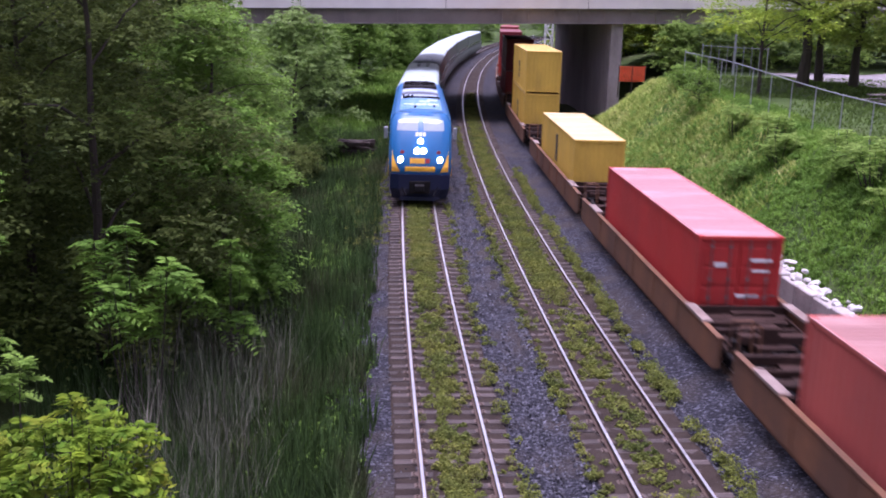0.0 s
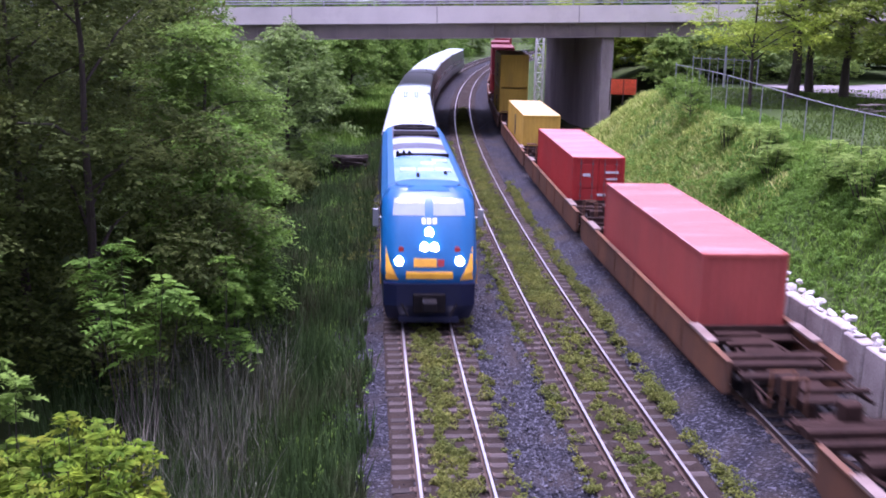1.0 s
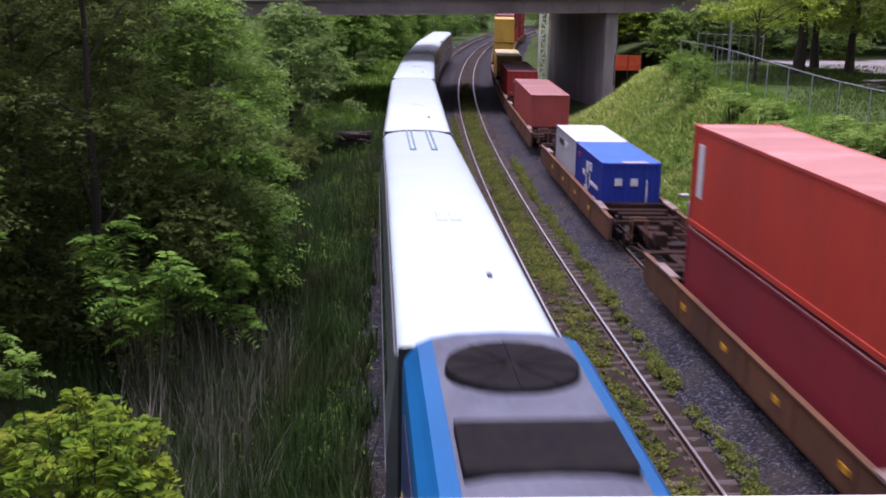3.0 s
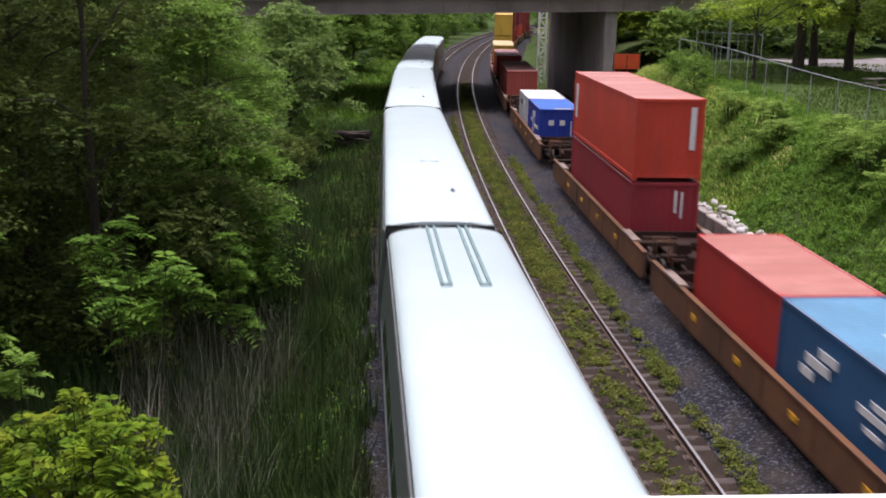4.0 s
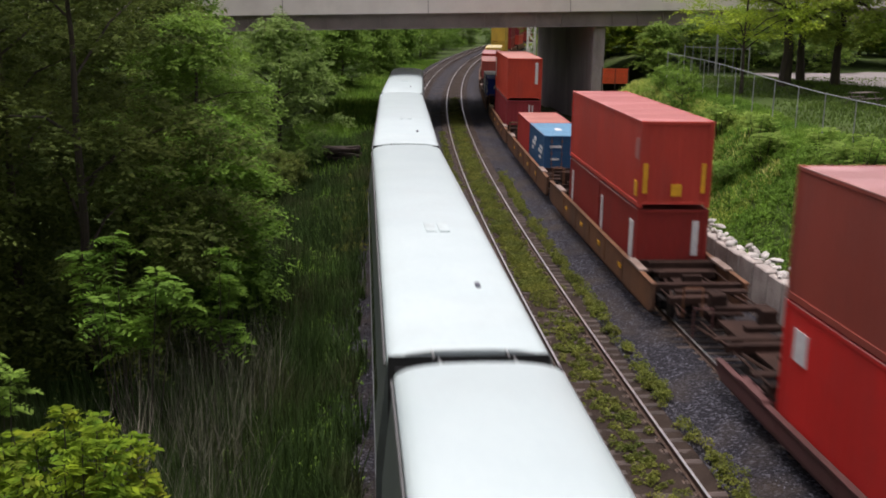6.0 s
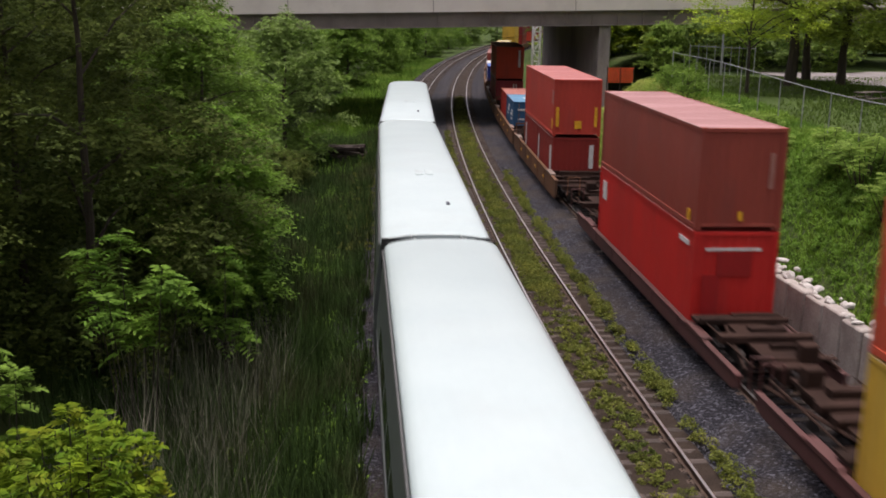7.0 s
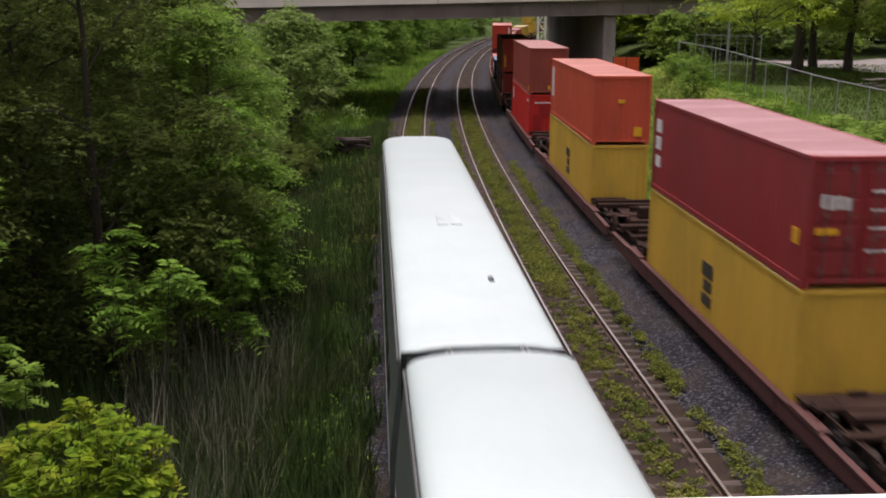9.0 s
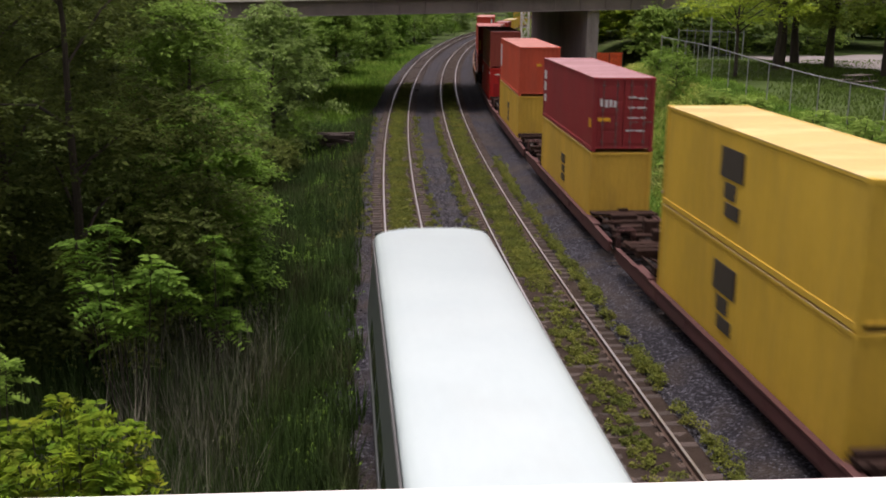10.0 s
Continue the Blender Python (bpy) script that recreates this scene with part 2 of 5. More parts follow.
M_ROD = mat("galvanised_lock_rod", (0.22, 0.13, 0.125), 0.5, 0.4, None, 6, 25, 0.1)
M_TIMBER = mat("dark_creosoted_timber", (0.05, 0.035, 0.03), 0.9, 0, None, 4, 30, 0.4)
M_TABLE = mat("grey_picnic_timber", (0.16, 0.14, 0.12), 0.85, 0, None, 4, 30, 0.3)
PAINT = {}


def paint(rgb):
    """Container paint of one colour, faded and with random scuffs."""
    if rgb not in PAINT:
        PAINT[rgb] = mat("container_paint", rgb, 0.6, 0, tuple(c * 0.80 for c in rgb), 0.9, 12, 0.06, tuple(c * 0.5 + 0.025 for c in rgb), 0.6, spec=0.35, stretch=(1, 1, 0.3))
    return PAINT[rgb]


def faded(rgb):
    """The sun-bleached roof of a container."""
    key = ("roof", rgb)
    if key not in PAINT:
        pale = tuple(c * 0.72 + 0.045 for c in rgb)
        PAINT[key] = mat("bleached_container_roof", pale, 0.6, 0, tuple(c * 0.78 for c in pale), 0.9, 9, 0.1, tuple(min(0.8, c * 1.25 + 0.10) for c in pale), 0.75, spec=0.3, stretch=(0.35, 1.6, 1))
    return PAINT[key]


def pale_edge(rgb):
    """Paint lighter than the body colour, for a narrow edge."""
    key = ("edge", rgb)
    if key not in PAINT:
        PAINT[key] = mat("pale_container_edge", tuple(c * 0.55 + 0.24 for c in rgb), 0.6, 0, tuple(c * 0.8 + 0.08 for c in rgb), 1.6, 14, 0.1)
    return PAINT[key]


# ---- helpers ----
def obj(name, bm, material, parent=None, label="", smooth=False):
    me = bpy.data.meshes.new(name)
    bm.normal_update()
    bm.to_mesh(me)
    bm.free()
    me.materials.append(material)
    if smooth:
        for f in me.polygons:
            f.use_smooth = True
    ob = new(name, me)
    if parent:
        ob.parent = parent
    if label:
        tagged(ob, label)
    return ob


def part(name, bm, material, parent, label="", smooth=False):
    return obj(name, bm, material, parent, label, smooth)


def share(name, like, parent, m):
    ob = new(name, like.data)
    ob.parent, ob.matrix_basis = parent, m
    return ob


def box(bm, x0, x1, y0, y1, z0, z1, m=None):
    vs = [bm.verts.new((x, y, z)) for z in (z0, z1) for y in (y0, y1) for x in (x0, x1)]
    if m:
        for v in vs:
            v.co = m @ v.co
    for a in ((0, 2, 3, 1), (4, 5, 7, 6), (0, 1, 5, 4), (2, 6, 7, 3), (0, 4, 6, 2), (1, 3, 7, 5)):
        bm.faces.new([vs[i] for i in a])
    return vs


def boxes(*list_of):
    bm = bmesh.new()
    for b in list_of:
        box(bm, *b)
    return bm


def soft(bm, w=0.01, seg=1):
    bmesh.ops.bevel(bm, geom=bm.edges[:], offset=w, segments=seg, affect="EDGES", clamp_overlap=True)
    return bm


def tube(bm, a, b, r0, r1=None, n=8):
    """A tapered round bar from a to b."""
    a, b = Vector(a), Vector(b)
    r1 = r0 if r1 is None else r1
    q = (b - a).to_track_quat("Z", "Y").to_matrix()
    rings = []
    for p, r in ((a, r0), (b, r1)):
        rings.append([bm.verts.new(p + q @ Vector((r * math.cos(2 * math.pi * i / n), r * math.sin(2 * math.pi * i / n), 0))) for i in range(n)])
    for i in range(n):
        bm.faces.new((rings[0][i], rings[0][(i + 1) % n], rings[1][(i + 1) % n], rings[1][i]))
    bm.faces.new(rings[0][::-1])
    bm.faces.new(rings[1])


def loft(bm, sections, cap=True):
    """Skin between equal rings of points."""
    rings = [[bm.verts.new(p) for p in s] for s in sections]
    n = len(rings[0])
    for a, b in zip(rings, rings[1:]):
        for i in range(n):
            bm.faces.new((a[i], a[(i + 1) % n], b[(i + 1) % n], b[i]))
    if cap:
        bm.faces.new(rings[0][::-1])
        bm.faces.new(rings[-1])
    return rings


def quads(name, verts, material, parent=None, smooth=False):
    """A mesh of loose four-cornered pieces from an array of shape (pieces, 4, 3)."""
    v = np.asarray(verts, dtype=np.float32)
    n = len(v)
    me = bpy.data.meshes.new(name)
    me.vertices.add(n * 4)
    me.vertices.foreach_set("co", v.reshape(-1))
    me.loops.add(n * 4)
    me.loops.foreach_set("vertex_index", np.arange(n * 4, dtype=np.int32))
    me.polygons.add(n)
    me.polygons.foreach_set("loop_start", np.arange(0, n * 4, 4, dtype=np.int32))
    me.update(calc_edges=True)
    me.materials.append(material)
    ob = new(name, me)
    if parent:
        ob.parent = parent
    return ob


def thing(name, m, label, category, group="", kind=""):
    ob = new(name)
    ob.matrix_basis = m
    ob.empty_display_size = 0.3
    return tagged(ob, label, category, group, kind)


# The line of the left track: straight, then a wide curve to the right.
C0, S0, RAD = 1.945, 19.6, 898.2
MID, FRT = 4.27, 8.60


def on_track(s, u=0.0):
    if s < S0:
        return C0 + u, s, 0.0
    a = (s - S0) / RAD
    r = RAD - u
    return C0 + RAD - r * math.cos(a), S0 + r * math.sin(a), -math.degrees(a)


def on_pose(s, u=0.0, z=0.0):
    x, y, a = on_track(s, u)
    return pose(x, y, z, 0, 0, a)


def lateral(x, y):
    """Distance along the line and to its right."""
    if y < S0:
        return y, x - C0
    dx, dy = C0 + RAD - x, y - S0
    return S0 + RAD * math.atan2(dy, dx), RAD - math.hypot(dx, dy)


# ---- ground ----
def sstep(a, b, v):
    t = min(1, max(0, (v - a) / (b - a)))
    return t * t * (3 - 2 * t)


def ground_z(x, y):
    s, u = lateral(x, y) if y < 420 else (y, x - 80)
    crest = 3.95 + 0.55 * sstep(40, 72, s)
    z = -0.75
    right = sstep(11.6, 18.2, u) * (crest + 0.75)
    right *= 1 - 0.75 * sstep(72, 92, s) * (1 - sstep(15.5, 24, u)) * (1 - sstep(104, 130, s))
    z += right
    z += sstep(-12, -34, u) * 3.0
    z += 0.12 * noise.noise((x * 0.35, y * 0.35, 0)) + (0.3 * noise.noise((x * 0.12, y * 0.12, 3)) if u > 12.5 or u < -4 else 0)
    return z


def grid_lines(lo, hi, fine_lo, fine_hi, step):
    a = [fine_lo + i * step for i in range(int((fine_hi - fine_lo) / step) + 1)]
    d, k = step, a[-1]
    while k < hi:
        d *= 1.35
        k += d
        a.append(min(k, hi))
    d, k = step, a[0]
    while k > lo:
        d *= 1.35
        k -= d
        a.insert(0, max(k, lo))
    return a


def build_ground():
    xs, ys = grid_lines(-2500, 2500, -22, 46, 0.8), grid_lines(-600, 4000, -12, 130, 1.0)
    bm = bmesh.new()
    rows = [[bm.verts.new((x, y, ground_z(x, y))) for x in xs] for y in ys]
    for r0, r1 in zip(rows, rows[1:]):
        for i in range(len(xs) - 1):
            bm.faces.new((r0[i], r0[i + 1], r1[i + 1], r1[i]))
    g = obj("ground", bm, M_GROUND, smooth=True)
    tagged(g, "uneven grassy ground with a bank beside the railway", "ground", kind="structure")


def build_ballast():
    prof = [(-3.2, -0.85), (-2.3, -0.42), (-1.7, -0.24), (-0.6, -0.25), (0.6, -0.25), (1.6, -0.24), (2.1, -0.36), (2.6, -0.25), (4.3, -0.25), (5.9, -0.25),
            (6.4, -0.30), (6.9, -0.19), (7.4, -0.165), (8.6, -0.22), (9.9, -0.19), (10.9, -0.40), (11.9, -0.85)]
    fine = []
    for (a, za), (b, zb) in zip(prof, prof[1:]):
        for k in range(3):
            fine.append((a + (b - a) * k / 3, za + (zb - za) * k / 3))
    fine.append(prof[-1])
    bm = bmesh.new()
    rings = []
    for k in range(-20, 320):
        ring = []
        for u, z in fine:
            x, y, _ = on_track(k, u)
            ring.append(bm.verts.new((x, y, z + 0.05 * noise.noise((x * 1.3, y * 1.3, 1)) + 0.03 * noise.noise((x * 4, y * 4, 5)))))
        rings.append(ring)
    for a, b in zip(rings, rings[1:]):
        for i in range(len(a) - 1):
            bm.faces.new((a[i], a[i + 1], b[i + 1], b[i]))
    tagged(obj("ballast_bed", bm, M_BALLAST, smooth=True), "grey crushed-stone ballast bed under three tracks", "ballast", kind="structure")
    rng = np.random.default_rng(4)
    vs, fs = [], []
    octa = np.array(((1, 0, 0), (0, 1, 0), (-1, 0, 0), (0, -1, 0), (0, 0, 1), (0, 0, -1)), dtype=float)
    tri = ((0, 1, 4), (1, 2, 4), (2, 3, 4), (3, 0, 4), (1, 0, 5), (2, 1, 5), (3, 2, 5), (0, 3, 5))
    for _ in range(24000):
        s, u = 12 + 50 * rng.random() ** 1.6, (-2.4 + 13 * rng.random() if rng.random() < 0.4 else rng.choice((rng.uniform(5.6, 7.6), rng.uniform(1.5, 2.9))))
        x, y, _a = on_track(s, u)
        low = 0.09 if abs(abs(u - 2.13) - 0) < 0.4 or abs(u - 6.43) < 0.4 else 0.0
        q = octa * rng.uniform(0.02, 0.05, size=(6, 1)) + rng.normal(size=(6, 3)) * 0.008
        n = len(vs)
        vs.extend((q + np.array((x, y, -0.235 - low + 0.015 * rng.random()))).tolist())
        fs.extend([(a + n, b + n, c + n) for a, b, c in tri])
    me = bpy.data.meshes.new("ballast_stones")
    me.from_pydata(vs, [], fs)
    me.materials.append(M_STONE)
    tagged(new("ballast_stones", me), "loose grey ballast stones between the rails", "stones", kind="stuff")


def build_dirt():
    """Soil that half buries the ties between and beside the rails."""
    for c, lift in ((0.0, -0.004), (MID, 0.010)):
        for u0, u1, drop in ((-0.70, 0.70, 0.0), (-1.35, -0.80, 0.012), (0.80, 1.35, 0.012)):
            bm = bmesh.new()
            rings = []
            for k in range(-32, 420):
                ring = []
                for i in range(8):
                    u = c + u0 + (u1 - u0) * i / 7
                    x, y, _ = on_track(k * 0.5 if k < 200 else 100 + (k - 200) * 0.9, u)
                    edge = 0.05 if i in (0, 7) else 0.0
                    ring.append(bm.verts.new((x, y, -0.182 + lift - drop - edge + 0.036 * noise.noise((x * 1.3, y * 1.3, 9)) + 0.012 * noise.noise((x * 6, y * 6, 4)))))
                rings.append(ring)
            for a, b in zip(rings, rings[1:]):
                for i in range(7):
                    bm.faces.new((a[i], a[i + 1], b[i + 1], b[i]))
            tagged(obj("track_soil", bm, M_DIRT, smooth=True), "dark soil half covering the ties", "soil", kind="structure")


def rail_mesh(u, s0, s1, prof):
    bm = bmesh.new()
    secs = []
    k = s0
    while k <= s1:
        ring = []
        for du, z in prof:
            x, y, _ = on_track(k, u + du)
            ring.append((x, y, z))
        secs.append(ring)
        k += 2.5
    loft(bm, secs)
    return bm


def build_track(u, label, near, far):
    t = thing("railway_track", pose(0, 0, 0), label, "railway track", "three parallel tracks", "structure")
    foot = [(-0.07, -0.17), (0.07, -0.17), (0.07, -0.155), (0.012, -0.14), (0.012, -0.045), (0.034, -0.035), (0.034, -0.006), (-0.034, -0.006), (-0.034, -0.035), (-0.012, -0.045), (-0.012, -0.14), (-0.07, -0.155)]
    head = [(-0.034, -0.006), (0.034, -0.006), (0.030, 0.0), (-0.030, 0.0)]
    for side in (-0.7525, 0.7525):
        r = part("rail", rail_mesh(u + side, -18, 312, foot), M_RAIL, t, "rusty steel rail with a polished head")
        part("rail_head", rail_mesh(u + side, -18, 312, head), M_RAILTOP, r, "bright polished running surface")
    rng = random.Random(int(u * 10) + 3)
    proto = None
    rest = bmesh.new()
    plates = bmesh.new()
    k = -16.0
    while k < 300:
        s = k + rng.uniform(-0.05, 0.05)
        m = on_pose(s, u) @ pose(rng.uniform(-0.06, 0.06), 0, rng.uniform(-0.012, 0.006), 0, 0, rng.uniform(-1.6, 1.6))
        if near <= s < far:
            if proto is None:
                bm = boxes((-1.3, 1.3, -0.115, 0.115, -0.36, -0.175))
                soft(bm, 0.014)
                proto = part("tie", bm, M_TIE, t)
                proto.matrix_basis = m
            else:
                share("tie", proto, t, m)
        else:
            box(rest, -1.3, 1.3, -0.115, 0.115, -0.36, -0.175, m)
        if s < 120:
            for side in (-0.7525, 0.7525):
                box(plates, side - 0.17, side + 0.17, -0.09, 0.09, -0.176, -0.160, m)
                for dx in (-0.11, 0.11):
                    for dy in (-0.05, 0.05):
                        box(plates, side + dx - 0.018, side + dx + 0.018, dy - 0.018, dy + 0.018, -0.16, -0.135, m)
        k += 0.54
    tagged(part("far_ties", rest, M_TIE, t), kind="stuff")
    tagged(part("tie_plates", plates, M_PLATE, t), kind="stuff")


# ---- bridges ----
def build_far_bridge():
    m = pose(7, 83.5, 8.0, 0, -1.35, 0)
    b = thing("road_bridge", m, "grey concrete road bridge over the tracks with a wall pier", "bridge", kind="structure")
    bm = bmesh.new()
    loft(bm, [[(x, 0.0, 0.85), (x, 26, 0.85), (x, 26, 1.2), (x, 25.7, 1.2), (x, 25.7, 2.2), (x, 25.4, 2.2), (x, 25.4, 1.2), (x, 0.3, 1.2), (x, 0.3, 2.2), (x, 0, 2.2)] for x in (-60, 45)])
    part("deck", bm, M_CONC, b, "pale concrete deck with a solid parapet")
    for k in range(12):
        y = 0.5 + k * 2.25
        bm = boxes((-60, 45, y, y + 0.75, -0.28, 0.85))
        g = part("girder", bm, M_CONC_D, b, "dark blotched edge girder" if k == 0 else "")
        if k == 0:
            part("flange", boxes((-60, 45, 0.22, 1.0, -0.36, -0.283)), M_FLANGE, g, "weathered bottom flange")
            part("top_flange", boxes((-60, 45, 0.30, 0.49, 0.72, 0.846)), M_FLANGE, g)
            rib = part("stiffener", boxes((-0.03, 0.03, 0.34, 0.497, -0.28, 0.715)), M_CONC_D, g)
            rib.location = (-30, 0, 0)
            for i in range(1, 30):
                share("stiffener", rib, g, pose(-30 + i * 2.1, 0, 0))
    for k in range(15):
        x = -22 + k * 4.0
        bm = boxes((x, x + 0.09, 0.05, 0.18, 2.2, 2.62))
        part("railing_post", bm, M_GALV, b)
    for z in (2.42, 2.62):
        bm = bmesh.new()
        tube(bm, (-60, 0.12, z), (45, 0.12, z), 0.045)
        part("handrail", bm, M_GALV, b, "thin pale metal handrail")
    for x in (-24, -12.5, -1, 10.5, 22, 33):
        part("joint", boxes((x, x + 0.05, -0.012, 0.02, 0.85, 2.2)), M_CONC_D, b)
    bm = bmesh.new()
    lo, hi = -2.5, 7.95
    ring = [(19.65, 84.2), (20.65, 84.2), (20.55, 109.3), (19.5, 109.3)]
    loft(bm, [[(x, y, lo) for x, y in ring], [(x, y, hi) for x, y in ring]])
    soft(bm, 0.06)
    p = obj("bridge_pier", bm, M_CONC_P)
    tagged(p, "solid grey concrete wall pier under the bridge", "bridge pier", kind="structure")
    bm = bmesh.new()
    ring = [(-13.5, 84.2), (-12.2, 84.2), (-12.2, 109.3), (-13.5, 109.3)]
    loft(bm, [[(x, y, lo) for x, y in ring], [(x, y, 7.5) for x, y in ring]])
    tagged(obj("bridge_pier", bm, M_CONC), "solid grey concrete wall pier behind the bushes", "bridge pier", kind="structure")


def build_own_bridge():
    b = thing("overbridge", pose(0, 0, 0, 0, 0, -1.6), "white-painted railing on the overbridge deck", "bridge", kind="structure")
    part("deck", boxes((-40, 50, -9, 0.75, 7.35, 7.9)), M_CONC, b, "plain concrete deck")
    bm = boxes((-40, 50, 0.54, 0.70, 8.98, 9.09))
    soft(bm, 0.012, 2)
    part("top_rail", bm, M_WHITE, b, "broad white-painted top rail")
    part("lower_panel", boxes((-40, 50, 0.59, 0.65, 7.9, 8.98)), M_WHITE, b)


# ---- right bank: wall of rocks, fence, paving ----
def rock(bm, c, r, rng):
    n0 = len(bm.verts)
    bmesh.ops.create_icosphere(bm, subdivisions=2, radius=r)
    bm.verts.ensure_lookup_table()
    q = Euler((rng.uniform(0, 6), rng.uniform(0, 6), rng.uniform(0, 6))).to_matrix()
    sx = (rng.uniform(0.8, 1.5), rng.uniform(0.7, 1.2), rng.uniform(0.5, 0.8))
    for v in bm.verts[n0:]:
        d = 1 + 0.45 * noise.noise(v.co / r * 1.1 + Vector(c))
        v.co = Vector(c) + q @ (Vector((v.co.x * sx[0], v.co.y * sx[1], v.co.z * sx[2])) * d)


def build_wall():
    w = thing("retaining_wall", pose(13.35, 0, 0), "low white-grey retaining wall topped with a row of white rocks", "wall", kind="structure")
    rng = random.Random(5)
    for k in range(27):
        y = 8 + k * 1.22
        bm = boxes((0, 0.45, y + 0.05, y + 1.17, -1.0, 1.12 + rng.uniform(-0.05, 0.04)))
        soft(bm, 0.04)
        part("block", bm, M_WALL, w).rotation_euler = (0, rng.uniform(-0.02, 0.02), 0)
    forms = []
    for k in range(12):
        bm = bmesh.new()
        rock(bm, (0, 0, 0), 1.0, rng)
        forms.append(part("rock", bm, M_ROCK, w))
        forms[-1].location, forms[-1].scale = (0.35, 8.2 + k * 2.8, 1.12), (0.17, 0.17, 0.15)
    for k in range(120):
        r = rng.uniform(0.08, 0.19)
        m = Matrix.LocRotScale((0.25 + rng.uniform(-0.1, 0.75) * (1 if k % 3 else 0.4), 8.1 + k * 0.284, 1.06 + r * 0.4 + rng.uniform(0, 0.06)), Euler((rng.uniform(-0.3, 0.3), rng.uniform(-0.3, 0.3), rng.uniform(0, 6))), (r, r * 1.2, r * 0.6))
        share("rock", forms[k % 12], w, m)
    for x, y, h in ((1.2, 21.0, 1.2), (1.3, 17.2, 1.0)):
        bm = boxes((x, x + 0.9, y, y + 1.6, 0.2, 0.3 + h))
        soft(bm, 0.08, 2)
        part("stone_block", bm, M_ROCK, w, "squared white stone block")


def build_fence():
    f = thing("chain_link_fence", pose(0, 0, 0), "galvanised chain-link fence with a top rail on the bank crest", "fence", kind="structure")
    def at(s):
        x, y, a = on_track(s, 18.3)
        return x, y, ground_z(x, y), 5.88 + 0.55 * sstep(41, 64, s)
    ks = [71.4 - 3.05 * i for i in range(19)]
    for n, s in enumerate(ks):
        x, y, z, top = at(s)
        bm = bmesh.new()
        tube(bm, (x, y, z - 0.3), (x, y, top + (0.12 if n == 0 else 0.03)), 0.05 if n == 0 else 0.032, n=6)
        part("post", bm, M_GALV, f, "stout corner post" if n == 0 else "")
    wires = []
    for s0, s1 in zip(ks, ks[1:]):
        (ax, ay, az, at_), (bx, by, bz, bt) = at(s0), at(s1)
        a, b = Vector((ax, ay, at_)), Vector((bx, by, bt))
        bm = bmesh.new()
        tube(bm, a, b, 0.027, n=6)
        part("top_rail", bm, M_GALV, f)
        # diagonal wires, in short straight lengths hung from the rail
        n, cell = 12, 0.27
        for i in range(n):
            for d in (1, -1):
                for j in range(6):
                    k0 = i / n + d * j * cell / 3.05
                    k1 = k0 + d * cell / 3.05
                    if 0 <= k0 <= 1 and 0 <= k1 <= 1:
                        q0, q1 = a.lerp(b, k0) - Vector((0, 0, j * cell)), a.lerp(b, k1) - Vector((0, 0, (j + 1) * cell))
                        t = Vector((0.0, 0.0015, 0.001))
                        wires.append((q0 - t, q1 - t, q1 + t, q0 + t))
    tagged(quads("wire_mesh", np.array([[tuple(p) for p in w] for w in wires]), M_GALV, f), "thin diamond wire mesh", kind="stuff")
    # tall barred panels behind the corner
    g = thing("barred_fence", pose(0, 0, 0), "tall grey steel bar fence behind the corner post", "fence", kind="structure")
    for i in range(9):
        x, y = 24.6 + 0.72 * i, 75.6 + 0.25 * i
        z = ground_z(x, y)
        bm = bmesh.new()
        tube(bm, (x, y, z - 0.2), (x, y, 6.85 - 0.03 * i), 0.045 if i % 4 == 0 else 0.028, n=6)
        part("post", bm, M_GALV, g)
        if i:
            for h in (6.7,):
                bm = bmesh.new()
                tube(bm, (x - 0.72, y - 0.25, h - 0.03 * (i - 1)), (x, y, h - 0.03 * i), 0.022, n=5)
                part("bar", bm, M_GALV, g)
    x, y = 26.9, 75.2
    l = thing("service_pole", pose(x, y, ground_z(x, y)), "slim pale metal pole by the fence", "pole")
    bm = bmesh.new()
    tube(bm, (0, 0, -0.2), (0, 0, 3.4), 0.09, 0.075, n=8)
    part("shaft", bm, M_GALV, l)


